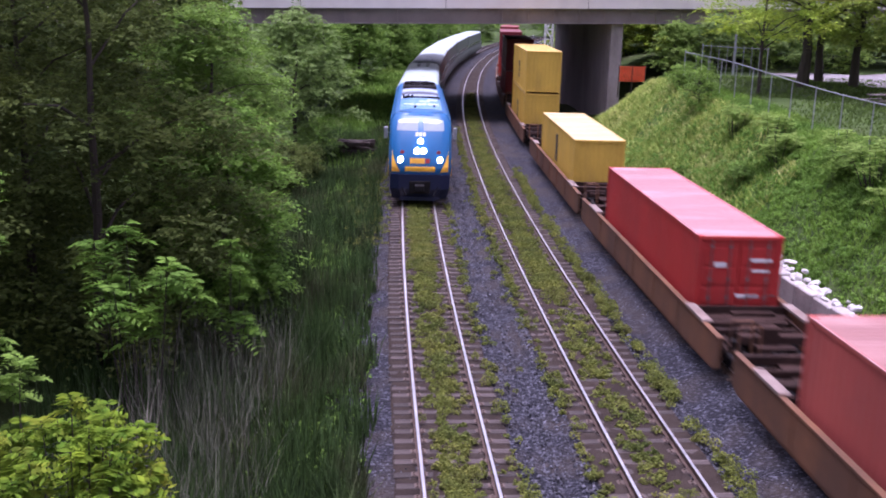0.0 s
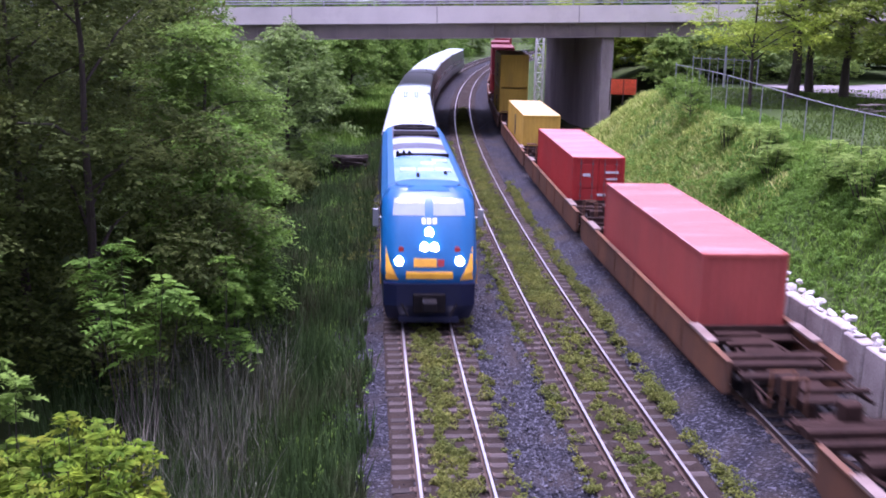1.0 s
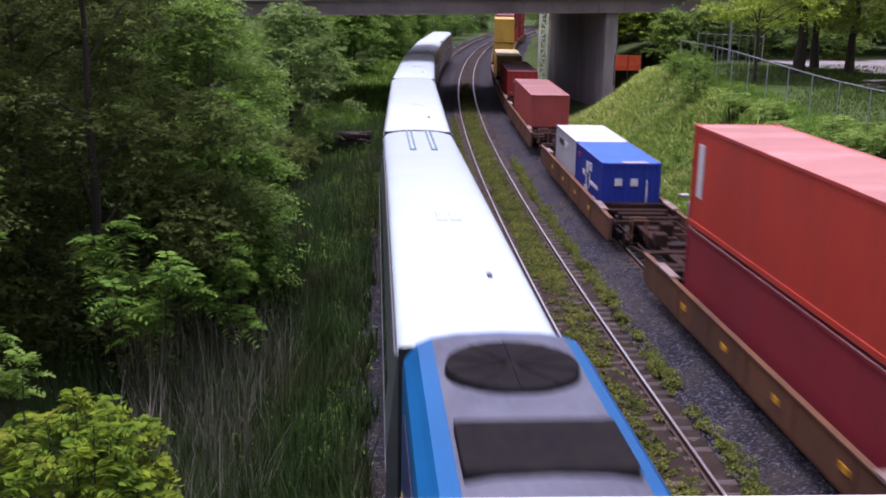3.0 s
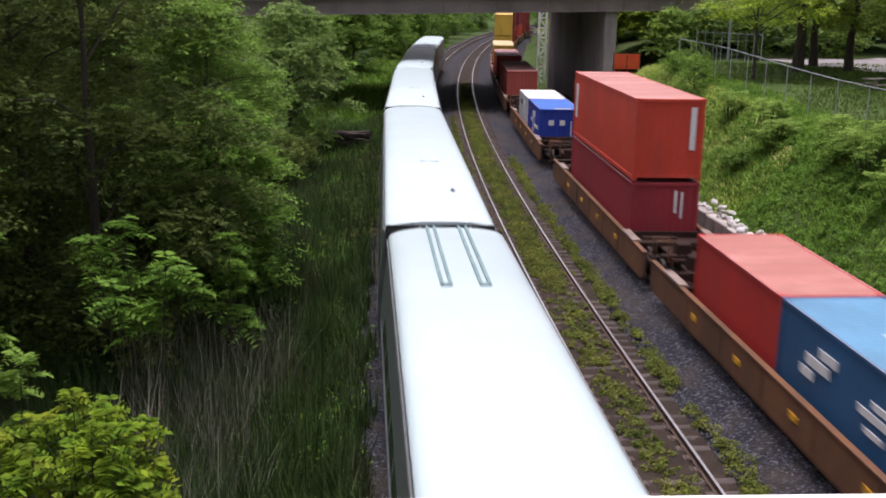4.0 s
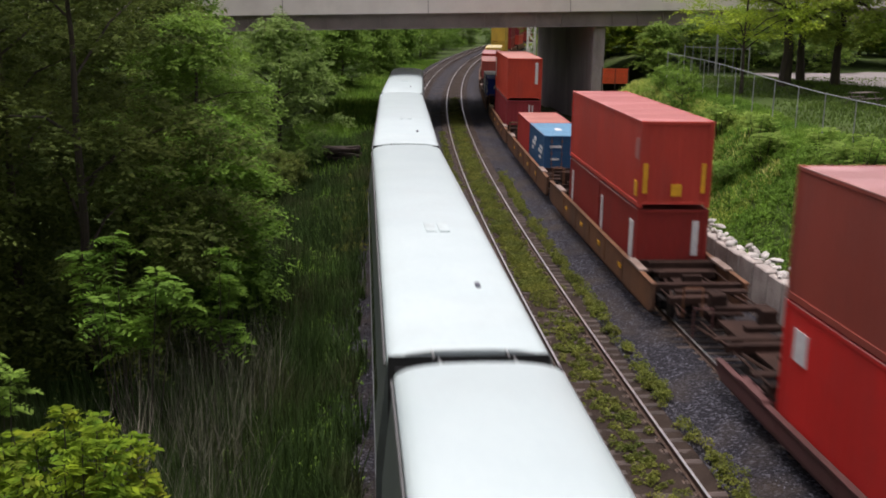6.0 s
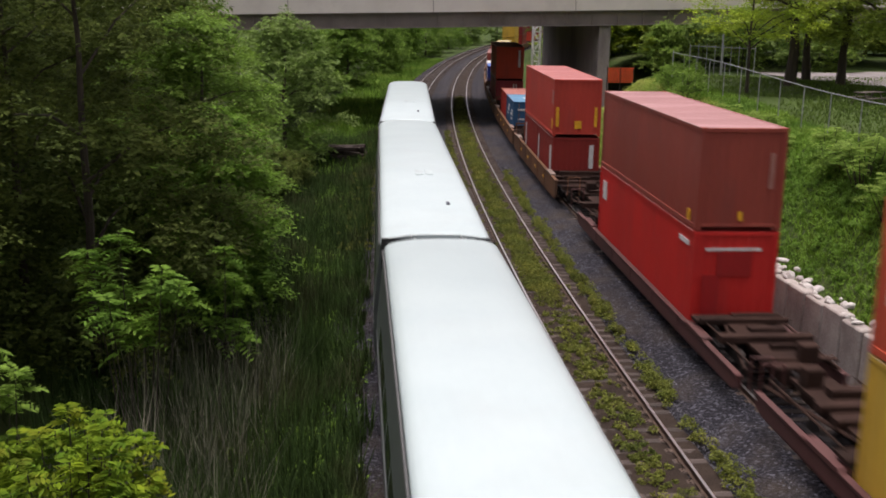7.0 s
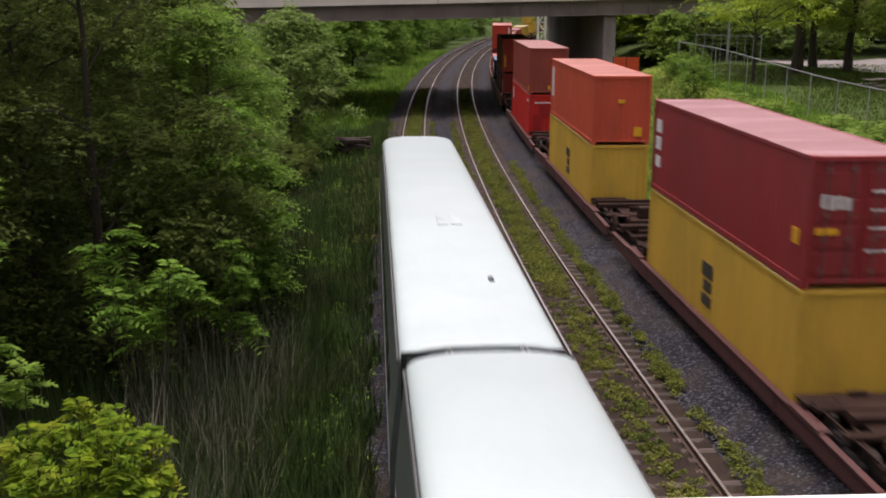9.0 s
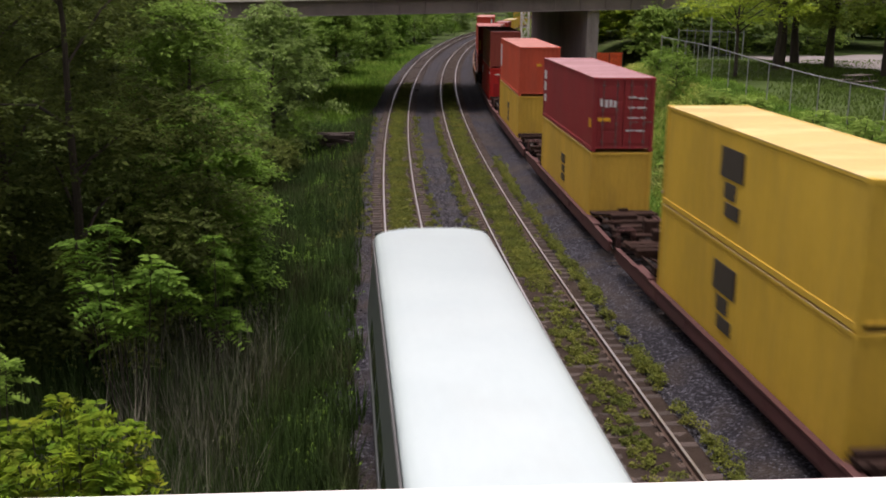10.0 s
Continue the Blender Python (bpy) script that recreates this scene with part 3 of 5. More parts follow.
def build_park():
    bm = bmesh.new()
    pts = [(31, 79), (34.5, 61), (100, 36), (70, 86)]
    bm.faces.new([bm.verts.new((x, y, 0)) for x, y in pts])
    bmesh.ops.subdivide_edges(bm, edges=bm.edges[:], cuts=14, use_grid_fill=True)
    for v in bm.verts:
        v.co.z = ground_z(v.co.x, v.co.y) + 0.10
    tagged(obj("paved_lot", bm, M_ASPH), "pale paved lot behind the park trees", "pavement", kind="structure")
    # picnic table
    x, y = 29.0, 56.5
    t = thing("picnic_table", pose(x, y, ground_z(x, y), 0, 0, 25), "weathered wooden picnic table on the lawn", "picnic table")
    for i in range(5):
        part("top_plank", boxes((-0.9, 0.9, -0.36 + i * 0.145, -0.23 + i * 0.145, 0.72, 0.76)), M_TABLE, t)
    for yy in (-0.75, 0.55):
        part("bench_plank", boxes((-0.9, 0.9, yy, yy + 0.22, 0.42, 0.46)), M_TABLE, t)
    for xx in (-0.65, 0.6):
        bm = bmesh.new()
        tube(bm, (xx, -0.7, 0), (xx, -0.2, 0.72), 0.04, n=4)
        tube(bm, (xx, 0.7, 0), (xx, 0.2, 0.72), 0.04, n=4)
        box(bm, xx - 0.03, xx + 0.03, -0.75, 0.77, 0.36, 0.42)
        part("trestle", bm, M_TABLE, t)
    # orange barrier fence
    o = thing("safety_fence", pose(19.5, 80.0, 0), "bright orange plastic safety fence beside the pier", "safety fence")
    z = 3.62
    for i in range(3):
        bm = bmesh.new()
        tube(bm, (i * 1.05, 0, z - 1.2), (i * 1.05, 0, z + 1.25), 0.04, n=6)
        part("stake", bm, M_TIMBER, o)
    bm = bmesh.new()
    for i in range(12):
        box(bm, 0, 2.1, 0.03 * math.sin(i), 0.02 + 0.03 * math.sin(i), z + i * 0.1, z + i * 0.1 + 0.075)
    for i in range(22):
        box(bm, i * 0.1, i * 0.1 + 0.03, 0.0, 0.025, z, z + 1.18)
    part("mesh", bm, M_ORANGE, o)
    # lattice mast beyond the bridge
    mx, my = on_track(114.5, 12.6)[:2]
    l = thing("lattice_mast", pose(mx, my, -0.7), "white-painted steel lattice signal mast", "signal mast")
    for dx in (-0.4, 0.4):
        for dy in (-0.4, 0.4):
            bm = bmesh.new()
            tube(bm, (dx, dy, 0), (dx, dy, 9.5), 0.06, n=5)
            part("leg", bm, M_WHITE, l)
    for i in range(9):
        bm = bmesh.new()
        z0, z1 = i * 1.05, i * 1.05 + 1.05
        d = 1 if i % 2 else -1
        for e in (-0.4, 0.4):
            tube(bm, (-0.4 * d, e, z0), (0.4 * d, e, z1), 0.035, n=5)
            tube(bm, (e, -0.4 * d, z0), (e, 0.4 * d, z1), 0.035, n=5)
            tube(bm, (-0.4, e, z1), (0.4, e, z1), 0.03, n=5)
        part("brace", bm, M_WHITE, l)
    # pile of old ties by the left track
    rng = random.Random(9)
    p = thing("tie_pile", pose(-0.65, 65.6, -0.5, 0, 0, 8), "pile of discarded dark wooden ties in the grass", "timber pile")
    for i in range(20):
        bm = boxes((-1.0, 1.0, -0.12, 0.12, 0, 0.2))
        soft(bm, 0.015)
        q = part("timber", bm, M_TIMBER, p)
        q.matrix_basis = pose(rng.uniform(-.35, .35), -0.6 + (i % 5) * 0.3, 0.24 * (i // 5) + 0.1, rng.uniform(-3, 3), rng.uniform(-5, 5), rng.uniform(-25, 25))


build_ground()
build_ballast()
build_dirt()
build_far_bridge()
build_own_bridge()
build_wall()
build_fence()
build_park()

# ---- trains ----
MOVERS = []  # thing, place on the line at 0 s, speed, lateral place, height


def wheelset(parent, y, x=0.0):
    bm = bmesh.new()
    for sx in (-0.72, 0.72):
        tube(bm, (sx - 0.06, y, 0.43), (sx + 0.06, y, 0.43), 0.43, n=20)
    tube(bm, (-0.75, y, 0.43), (0.75, y, 0.43), 0.08, n=8)
    part("wheelset", bm, M_WHEEL, parent)


def bogie(parent, y):
    for d in (-0.9, 0.9):
        wheelset(parent, y + d)
    bm = bmesh.new()
    for sx in (-0.98, 0.98):
        box(bm, sx - 0.07, sx + 0.07, y - 1.2, y + 1.2, 0.40, 0.62)
        box(bm, sx - 0.09, sx + 0.09, y - 0.35, y + 0.35, 0.22, 0.72)
        for d in (-0.9, 0.9):
            box(bm, sx - 0.10, sx + 0.10, y + d - 0.16, y + d + 0.16, 0.30, 0.58)
    box(bm, -1.0, 1.0, y - 0.2, y + 0.2, 0.45, 0.75)
    part("bogie_frame", bm, M_BLACK, parent)


def corrug(L, pitch=0.278, depth=0.015):
    """Points (along, inset) of a trapezoid corrugation."""
    n = int(L / pitch)
    p = L / n
    out = []
    for i in range(n):
        a = i * p
        out += [(a, 0), (a + p * 0.30, 0), (a + p * 0.5, depth), (a + p * 0.8, depth)]
    out.append((L, 0))
    return out


def container(s, z, L, H, rgb, label, near="plain", marks=(), u=FRT, roof=None):
    """A shipping box whose near end stands at s; marks are (face, along, up, width, height, material)."""
    c = thing("shipping_container", on_pose(s + L / 2, u, z), label, "container", "containers on the freight train")
    W = 2.438
    hx, hy = W / 2, L / 2
    body, frame_m = paint(rgb), paint(rgb)
    for sx, nm in ((-1, "side_panel"), (1, "side_panel")):
        bm = bmesh.new()
        lo, hi = [], []
        for a, d in corrug(L - 0.24):
            x = sx * (hx - 0.022 - d)
            lo.append(bm.verts.new((x, -hy + 0.12 + a, 0.14)))
            hi.append(bm.verts.new((x, -hy + 0.12 + a, H - 0.08)))
        for i in range(len(lo) - 1):
            f = (lo[i], hi[i], hi[i + 1], lo[i + 1]) if sx < 0 else (lo[i], lo[i + 1], hi[i + 1], hi[i])
            bm.faces.new(f)
        part(nm, bm, body, c)
    bm = bmesh.new()
    for sx in (-1, 1):
        for sy in (-1, 1):
            x0, x1 = sorted((sx * hx, sx * (hx - 0.14)))
            y0, y1 = sorted((sy * hy, sy * (hy - 0.14)))
            box(bm, x0, x1, y0, y1, 0.115, H - 0.115)
        x0, x1 = sorted((sx * hx, sx * (hx - 0.07)))
        box(bm, x0, x1, -hy + 0.14, hy - 0.14, H - 0.10, H - 0.012)
        box(bm, x0, x1, -hy + 0.14, hy - 0.14, 0.02, 0.17)
    for sy in (-1, 1):
        y0, y1 = sorted((sy * hy, sy * (hy - 0.10)))
        box(bm, -hx + 0.14, hx - 0.14, y0, y1, H - 0.13, H - 0.012)
        box(bm, -hx + 0.14, hx - 0.14, y0, y1, 0.115, 0.19)
    part("frame", soft(bm, 0.008), frame_m, c)
    cast = None
    for sx in (-1, 1):
        for sy in (-1, 1):
            for zz in (0, H - 0.118):
                m = pose(sx * (hx - 0.078), sy * (hy - 0.087), zz)
                if cast is None:
                    cast = part("corner_casting", soft(boxes((-0.082, 0.082, -0.091, 0.091, 0, 0.118)), 0.012), frame_m, c)
                    cast.matrix_basis = m
                else:
                    share("corner_casting", cast, c, m)
    bm = bmesh.new()
    rows = []
    for a, d in corrug(L - 0.2, 0.22, 0.010):
        rows.append([bm.verts.new((x, -hy + 0.1 + a, H - 0.014 - d)) for x in (-hx + 0.05, hx - 0.05)])
    for r0, r1 in zip(rows, rows[1:]):
        bm.faces.new((r0[0], r0[1], r1[1], r1[0]))
    part("roof_panel", bm, roof or faded(rgb), c, "sun-bleached roof")
    for sx in (-1, 1):
        x0, x1 = sorted((sx * (hx - 0.035), sx * (hx + 0.003)))
        part("pale_top_rail", boxes((x0, x1, -hy + 0.17, hy - 0.17, H - 0.03, H - 0.008)), pale_edge(rgb), c, "thin pale top rail")
    part("floor", boxes((-hx + 0.06, hx - 0.06, -hy + 0.7, hy - 0.7, 0.04, 0.12), (-hx + 0.06, hx - 0.06, -hy + 0.1, hy - 0.1, 0.121, 0.14)), body, c)
    bm = bmesh.new()
    lo, hi = [], []
    for a, d in corrug(W - 0.26, 0.25, 0.014):
        y = hy - 0.03 - d
        lo.append(bm.verts.new((-hx + 0.13 + a, y, 0.14)))
        hi.append(bm.verts.new((-hx + 0.13 + a, y, H - 0.1)))
    for i in range(len(lo) - 1):
        bm.faces.new((lo[i], lo[i + 1], hi[i + 1], hi[i]))
    part("far_end_panel", bm, body, c)
    if near == "doors":
        for sx in (-1, 1):
            bm = bmesh.new()
            x0, x1 = sorted((sx * 0.012, sx * (hx - 0.13)))
            box(bm, x0, x1, -hy + 0.04, -hy + 0.09, 0.17, H - 0.13)
            for k in range(4):
                zz = 0.32 + k * (H - 0.55) / 4
                box(bm, x0 + 0.07, x1 - 0.07, -hy + 0.015, -hy + 0.04, zz, zz + (H - 0.55) / 4 - 0.12)
            d = part("door", soft(bm, 0.006), body, c)
            for xx in (0.28, 0.82):
                bm = bmesh.new()
                tube(bm, (sx * xx, -hy - 0.005, 0.12), (sx * xx, -hy - 0.005, H - 0.1), 0.02, n=6)
                for zz in (0.35, 1.05, 1.6, H - 0.35):
                    box(bm, sx * xx - 0.05, sx * xx + 0.05, -hy - 0.02, -hy + 0.012, zz, zz + 0.09)
                box(bm, sx * xx - 0.02, sx * xx + 0.02 + 0.3 * (1 if sx > 0 else 0), -hy - 0.02, -hy, 1.15, 1.19)
                part("lock_rod", bm, M_ROD, d, "pale steel locking rod")
    else:
        bm = bmesh.new()
        lo, hi = [], []
        for a, d in corrug(W - 0.26, 0.25, 0.014):
            y = -hy + 0.03 + d
            lo.append(bm.verts.new((-hx + 0.13 + a, y, 0.14)))
            hi.append(bm.verts.new((-hx + 0.13 + a, y, H - 0.1)))
        for i in range(len(lo) - 1):
            bm.faces.new((lo[i], hi[i], hi[i + 1], lo[i + 1]))
        part("end_panel", bm, body, c)
    for face, a, b, w, h, m in marks:
        bm = bmesh.new()
        if face == "side":      # along from the near end
            box(bm, -hx - 0.003, -hx + 0.024, -hy + a, -hy + a + w, b, b + h)
        elif face == "end":     # from the left edge
            box(bm, -hx + a, -hx + a + w, -hy - 0.006, -hy + 0.03, b, b + h)
        else:                   # on the roof
            box(bm, -hx + a, -hx + a + w, -hy + b, -hy + b + h, H - 0.03, H - 0.004)
        part("marking", bm, m, c)
    MOVERS.append((c, s + L / 2, 18.9, u, z))
    return c


def well_car(s, mtl, label, sill=1.25, hw=1.5, deep=0.22, plate=1.15, yellow=True, near_end=3.2, far_end=3.2):
    """One well unit; s is where its 12.19 m well begins."""
    mid = s + 6.1
    c = thing("well_wagon", on_pose(mid, FRT), label, "freight wagon", "wagons of the freight train")
    hy = 6.25
    # where two wagons meet, the sills stop short and leave the platforms open
    ns, fs = (3.2 if v > 4.8 else v - 0.28 for v in (near_end, far_end))
    for sx in (-1, 1):
        bm = bmesh.new()
        prof = [(hw - 0.10, deep), (hw - 0.02, deep), (hw, deep + 0.1), (hw, sill - 0.1), (hw + 0.03, sill - 0.05), (hw + 0.03, sill), (hw - 0.13, sill), (hw - 0.13, sill - 0.04), (hw - 0.10, sill - 0.08)]
        # the sill rises from the wagon ends to the full depth along the well
        def ring(y, lift):
            return [(sx * x, y, max(z, lift)) for x, z in prof]
        up = deep + 0.22
        loft(bm, [ring(-hy - ns, up), ring(-hy - ns + 0.35, deep + 0.05), ring(-hy - 0.2, deep), ring(hy + 0.2, deep), ring(hy + fs - 0.35, deep + 0.05), ring(hy + fs, up)])
        bmesh.ops.recalc_face_normals(bm, faces=bm.faces[:])
        sd = part("side_sill", bm, mtl, c)
        for k in range(5):
            y = -5.6 + k * 2.8
            x0, x1 = sorted((sx * (hw - 0.01), sx * (hw + 0.025)))
            part("stiffener", boxes((x0, x1, y - 0.035, y + 0.035, deep + 0.15, sill - 0.08)), mtl, sd)
        for d in (-1, 1):
            y0, y1 = sorted((d * (hy + 0.1), d * (hy + 1.7)))
            x0, x1 = sorted((sx * (hw + 0.035), sx * (hw - 0.24)))
            part("worn_top", boxes((x0, x1, y0, y1, sill - 0.01, sill + 0.06)), M_SILLTOP if sill > 1 else mtl, sd, "worn pale top plate")
        if yellow:
            for k in range(4):
                y = -5.4 + k * 3.4
                x0, x1 = sorted((sx * (hw + 0.001), sx * (hw + 0.032)))
                part("reflector", boxes((x0, x1, y, y + 0.36, sill - 0.55, sill - 0.40)), M_YEL, sd, "yellow reflective patch")
    for k in range(5):
        y = -5.5 + k * 2.75
        part("floor_beam", boxes((-hw + 0.1, hw - 0.1, y - 0.18, y + 0.18, deep - 0.02, deep + 0.078)), M_WELLIN, c)
    pz = max(sill - 0.30, 0.98)
    for d, ext in ((-1, near_end), (1, far_end)):
        e = hy + ext
        y0, y1 = sorted((d * (hy + 0.12), d * (e - 0.1)))
        pf = part("end_platform", boxes((-0.5, 0.5, y0, y1, pz - 0.04, pz + 0.04), (-hw + 0.13, hw - 0.13, *sorted((d * (hy + 0.12), d * (hy + 0.7))), pz - 0.05, pz + 0.03)), M_WELLIN, c, "rusty platform over the bogie")
        rg = random.Random(int(s * 7) + d)
        k = 0.3
        while k < ext - 0.4:
            wd, hh = rg.uniform(0.12, 0.42), rg.uniform(0.04, 0.22)
            x0 = -hw + 0.14 + rg.choice((0, 0, 0.5, 1.1))
            x1 = hw - 0.14 - rg.choice((0, 0, 0.4, 1.0))
            part("cross_beam", boxes((x0, x1, d * (hy + k) - wd / 2, d * (hy + k) + wd / 2, pz + 0.03, pz + 0.04 + hh)), M_WELLIN, pf)
            k += rg.uniform(0.55, 1.0)
        for sg in (-1, 1):
            bm = bmesh.new()
            tube(bm, (sg * 0.45, d * (hy + 0.5), pz), (sg * (hw - 0.2), d * (e - 0.3), pz - 0.08), 0.05, n=5)
            tube(bm, (sg * (hw - 0.3), d * (hy + 0.6), pz + 0.06), (sg * (hw - 0.35), d * (e - 0.2), pz + 0.04), 0.03, n=5)
            part("brake_pipe", bm, M_WELLIN, pf)
        xx = rg.uniform(-0.9, 0.6)
        part("brake_gear", soft(boxes((xx, xx + 0.45, d * (hy + ext - 0.8), d * (hy + ext - 0.4), pz + 0.04, pz + 0.5)), 0.03), M_WELLIN, pf)
        part("centre_sill", boxes((-0.25, 0.25, y0, y1, 0.55, pz - 0.045)), M_WELLIN, pf)
        by = d * (hy + 0.12)
        part("bulkhead", boxes((-hw + 0.12, hw - 0.12, by - 0.05, by + 0.05, deep + 0.1, sill - 0.02)), M_WELLIN, pf)
        bm = bmesh.new()
        tube(bm, (-hw + 0.2, d * e, sill - 0.3), (-hw + 0.2, d * e, sill + 0.55), 0.025, n=5)
        tube(bm, (-hw + 0.75, d * e, sill - 0.3), (-hw + 0.75, d * e, sill + 0.55), 0.025, n=5)
        tube(bm, (-hw + 0.2, d * e, sill + 0.55), (-hw + 0.75, d * e, sill + 0.55), 0.025, n=5)
        part("grab_rail", bm, mtl, c)
        bm = bmesh.new()
        y0, y1 = sorted((d * (e - 0.2), d * (e + 0.9)))
        box(bm, -0.14, 0.14, y0, y1, 0.65, 0.95)
        part("coupler", soft(bm, 0.03), M_BLACK, c)
        bogie(c, d * (hy + 1.7))
    MOVERS.append((c, mid, 18.9, FRT, 0))
    return c


RED, RED_B, MAROON, DKRED = (0.45, 0.034, 0.026), (0.52, 0.024, 0.022), (0.22, 0.022, 0.027), (0.28, 0.026, 0.020)
YELLOW, BLUE, WHITE_C, SEA = (0.68, 0.43, 0.06), (0.018, 0.045, 0.33), (0.52, 0.53, 0.55), (0.026, 0.10, 0.22)
BRICK = (0.56, 0.058, 0.030)
BARS = M_BAR


def build_freight():
    lw = "orange-brown well wagon with deep side sills and worn edges"
    lm = "low maroon well wagon with shallow side sills"
    wells = [166.3, 142.6, 118.9, 95.2, 71.5, 48.0, 27.6, 7.9, -16.1, -40.4, -60.35, -80.4, -104.9, -127.3, -149.5, -171.7, -193.8]
    for far, s, near in zip(wells, wells[1:], wells[2:]):
        ends = {"near_end": (s - near - 12.5) / 2 - 0.3, "far_end": (far - s - 12.5) / 2 - 0.3}
        if s > -100:
            well_car(s, M_WELL, lw, yellow=s < -10, **ends)
        else:
            well_car(s, M_WELL2, lm, sill=0.78, hw=1.38, deep=0.25, yellow=False, **ends)
    yl = [("side", 5.7, 1.5, 0.85, 0.4, M_BARK_D), ("side", 5.75, 1.1, 0.6, 0.3, M_BARK_D), ("side", 5.7, 0.7, 0.75, 0.3, M_BARK_D)]
    # far to near
    for s in (142.6, 118.9, 95.2):
        container(s, 0.35, 12.19, 2.9, DKRED if s != 118.9 else BRICK, "dark red steel container low in a well wagon")
        container(s, 3.27, 12.19, 2.9, DKRED if s == 142.6 else MAROON, "dark red steel container stacked on another")
    container(71.5, 0.4, 12.19, 2.9, YELLOW, "yellow steel container low in a well wagon", marks=yl)
    container(71.5, 3.32, 12.19, 2.9, YELLOW, "yellow steel container stacked on another", marks=yl)
    container(48.0, 0.3, 12.19, 2.9, YELLOW, "yellow container with a bleached roof in a well wagon", marks=[("side", 5.6, 1.0, 0.7, 1.4, M_BARK_D)], roof=faded((0.62, 0.52, 0.25)))
    container(27.6, 0.3, 12.19, 2.9, RED, "red container with barred doors in a well wagon", near="doors",
              marks=[("end", 0.5, 2.0, 0.35, 0.14, BARS), ("end", 1.55, 2.15, 0.6, 0.1, BARS), ("end", 1.6, 1.85, 0.5, 0.08, BARS), ("end", 1.2, 1.1, 0.65, 0.1, BARS), ("end", 1.2, 0.75, 0.6, 0.08, BARS), ("end", 1.62, 0.25, 0.4, 0.28, M_YEL), ("end", 0.25, 0.55, 0.3, 0.2, M_YEL)], roof=faded((0.45, 0.2, 0.2)))
    container(7.9, 0.3, 12.19, 2.9, (0.42, 0.085, 0.066), "faded pinkish red container in a well wagon", roof=faded((0.36, 0.14, 0.12)))
    container(-16.1, 0.3, 6.06, 2.5, BLUE, "bright blue short container with white lettering bars", marks=[("end", 0.55, 1.55, 0.3, 0.3, BARS), ("end", 1.2, 1.55, 0.3, 0.3, BARS), ("end", 1.85, 0.7, 0.06, 1.1, BARS), ("side", 2.2, 1.75, 0.5, 0.35, BARS), ("side", 2.9, 1.55, 0.5, 0.5, BARS), ("side", 3.6, 1.35, 0.6, 0.22, BARS), ("side", 4.9, 1.95, 0.5, 0.2, paint(RED)), ("side", 0.8, 1.2, 1.6, 0.16, BARS), ("side", 2.5, 1.0, 0.14, 0.6, BARS), ("side", 2.9, 0.8, 0.8, 0.14, BARS), ("side", 3.2, 0.95, 0.16, 0.5, BARS), ("side", 2.1, 0.62, 0.9, 0.12, BARS), ("side", 1.2, 0.5, 0.5, 0.3, BARS), ("roof", 0.9, 0.1, 1.0, 0.35, paint((0.55, 0.5, 0.46)))], roof=paint((0.05, 0.15, 0.5)))
    container(-9.98, 0.3, 6.06, 2.5, WHITE_C, "pale grey short container with stained roof", marks=[("side", 3.6, 1.75, 1.4, 0.28, M_BARK_D), ("side", 2.4, 1.75, 0.9, 0.28, BARS)], roof=paint((0.68, 0.66, 0.62)))
    container(-40.4, 0.35, 12.19, 2.59, (0.30, 0.03, 0.04), "crimson container low in a well wagon", marks=[("end", 1.55, 1.5, 0.10, 0.8, BARS), ("end", 1.78, 1.3, 0.08, 0.95, BARS)])
    container(-40.4, 3.0, 12.19, 2.9, BRICK, "brick-red container with vertical white lettering bars, stacked", marks=[("end", 1.95, 1.1, 0.2, 1.5, BARS), ("side", 11.2, 0.9, 0.45, 1.5, BARS)], roof=faded((0.55, 0.22, 0.18)))
    container(-60.35, 0.3, 6.06, 2.59, SEA, "mid-blue short container with white lettering bars", near="doors",
              marks=[("end", 0.3, 1.95, 0.65, 0.12, BARS), ("end", 1.5, 2.05, 0.3, 0.22, BARS), ("end", 1.85, 2.0, 0.35, 0.25, BARS), ("end", 1.55, 1.7, 0.6, 0.18, BARS), ("end", 1.5, 1.35, 0.35, 0.22, BARS), ("end", 0.35, 1.3, 0.45, 0.1, BARS), ("end", 1.7, 1.05, 0.4, 0.15, BARS), ("side", 0.7, 1.75, 1.0, 0.14, BARS), ("side", 0.9, 1.5, 1.3, 0.16, BARS), ("side", 1.2, 1.2, 0.7, 0.12, BARS), ("side", 3.2, 1.9, 0.8, 0.2, BARS), ("side", 3.5, 1.6, 1.1, 0.22, BARS), ("side", 4.2, 1.3, 0.6, 0.2, BARS), ("roof", 1.0, 2.4, 0.32, 1.0, BARS)], roof=paint((0.11, 0.27, 0.42)))
    container(-54.2, 0.3, 6.06, 2.59, RED, "orange-red short container beside a blue one", roof=faded((0.5, 0.16, 0.12)))
    for s in (-80.4, -74.3):
        container(s, 0.3, 6.06, 2.59, DKRED, "dark red short container low in a well wagon", marks=[("side", 5.2, 0.5, 0.3, 1.6, BARS)] + ([("side", 0.5, 0.5, 0.5, 1.6, BARS), ("end", 1.9, 1.0, 0.22, 1.2, BARS)] if s < -80 else []))
    container(-80.4, 2.95, 12.19, 2.9, (0.50, 0.052, 0.034), "brick-red container with yellow end markings, stacked", marks=[("end", 0.12, 0.5, 0.16, 1.0, M_YEL), ("end", 2.1, 0.5, 0.14, 1.0, M_YEL), ("end", 1.1, 0.4, 0.35, 0.4, M_YEL), ("side", 0.3, 0.35, 0.35, 0.5, M_YEL), ("side", 0.2, 1.6, 0.5, 0.7, paint((0.45, 0.16, 0.14)))], roof=faded((0.5, 0.14, 0.13)))
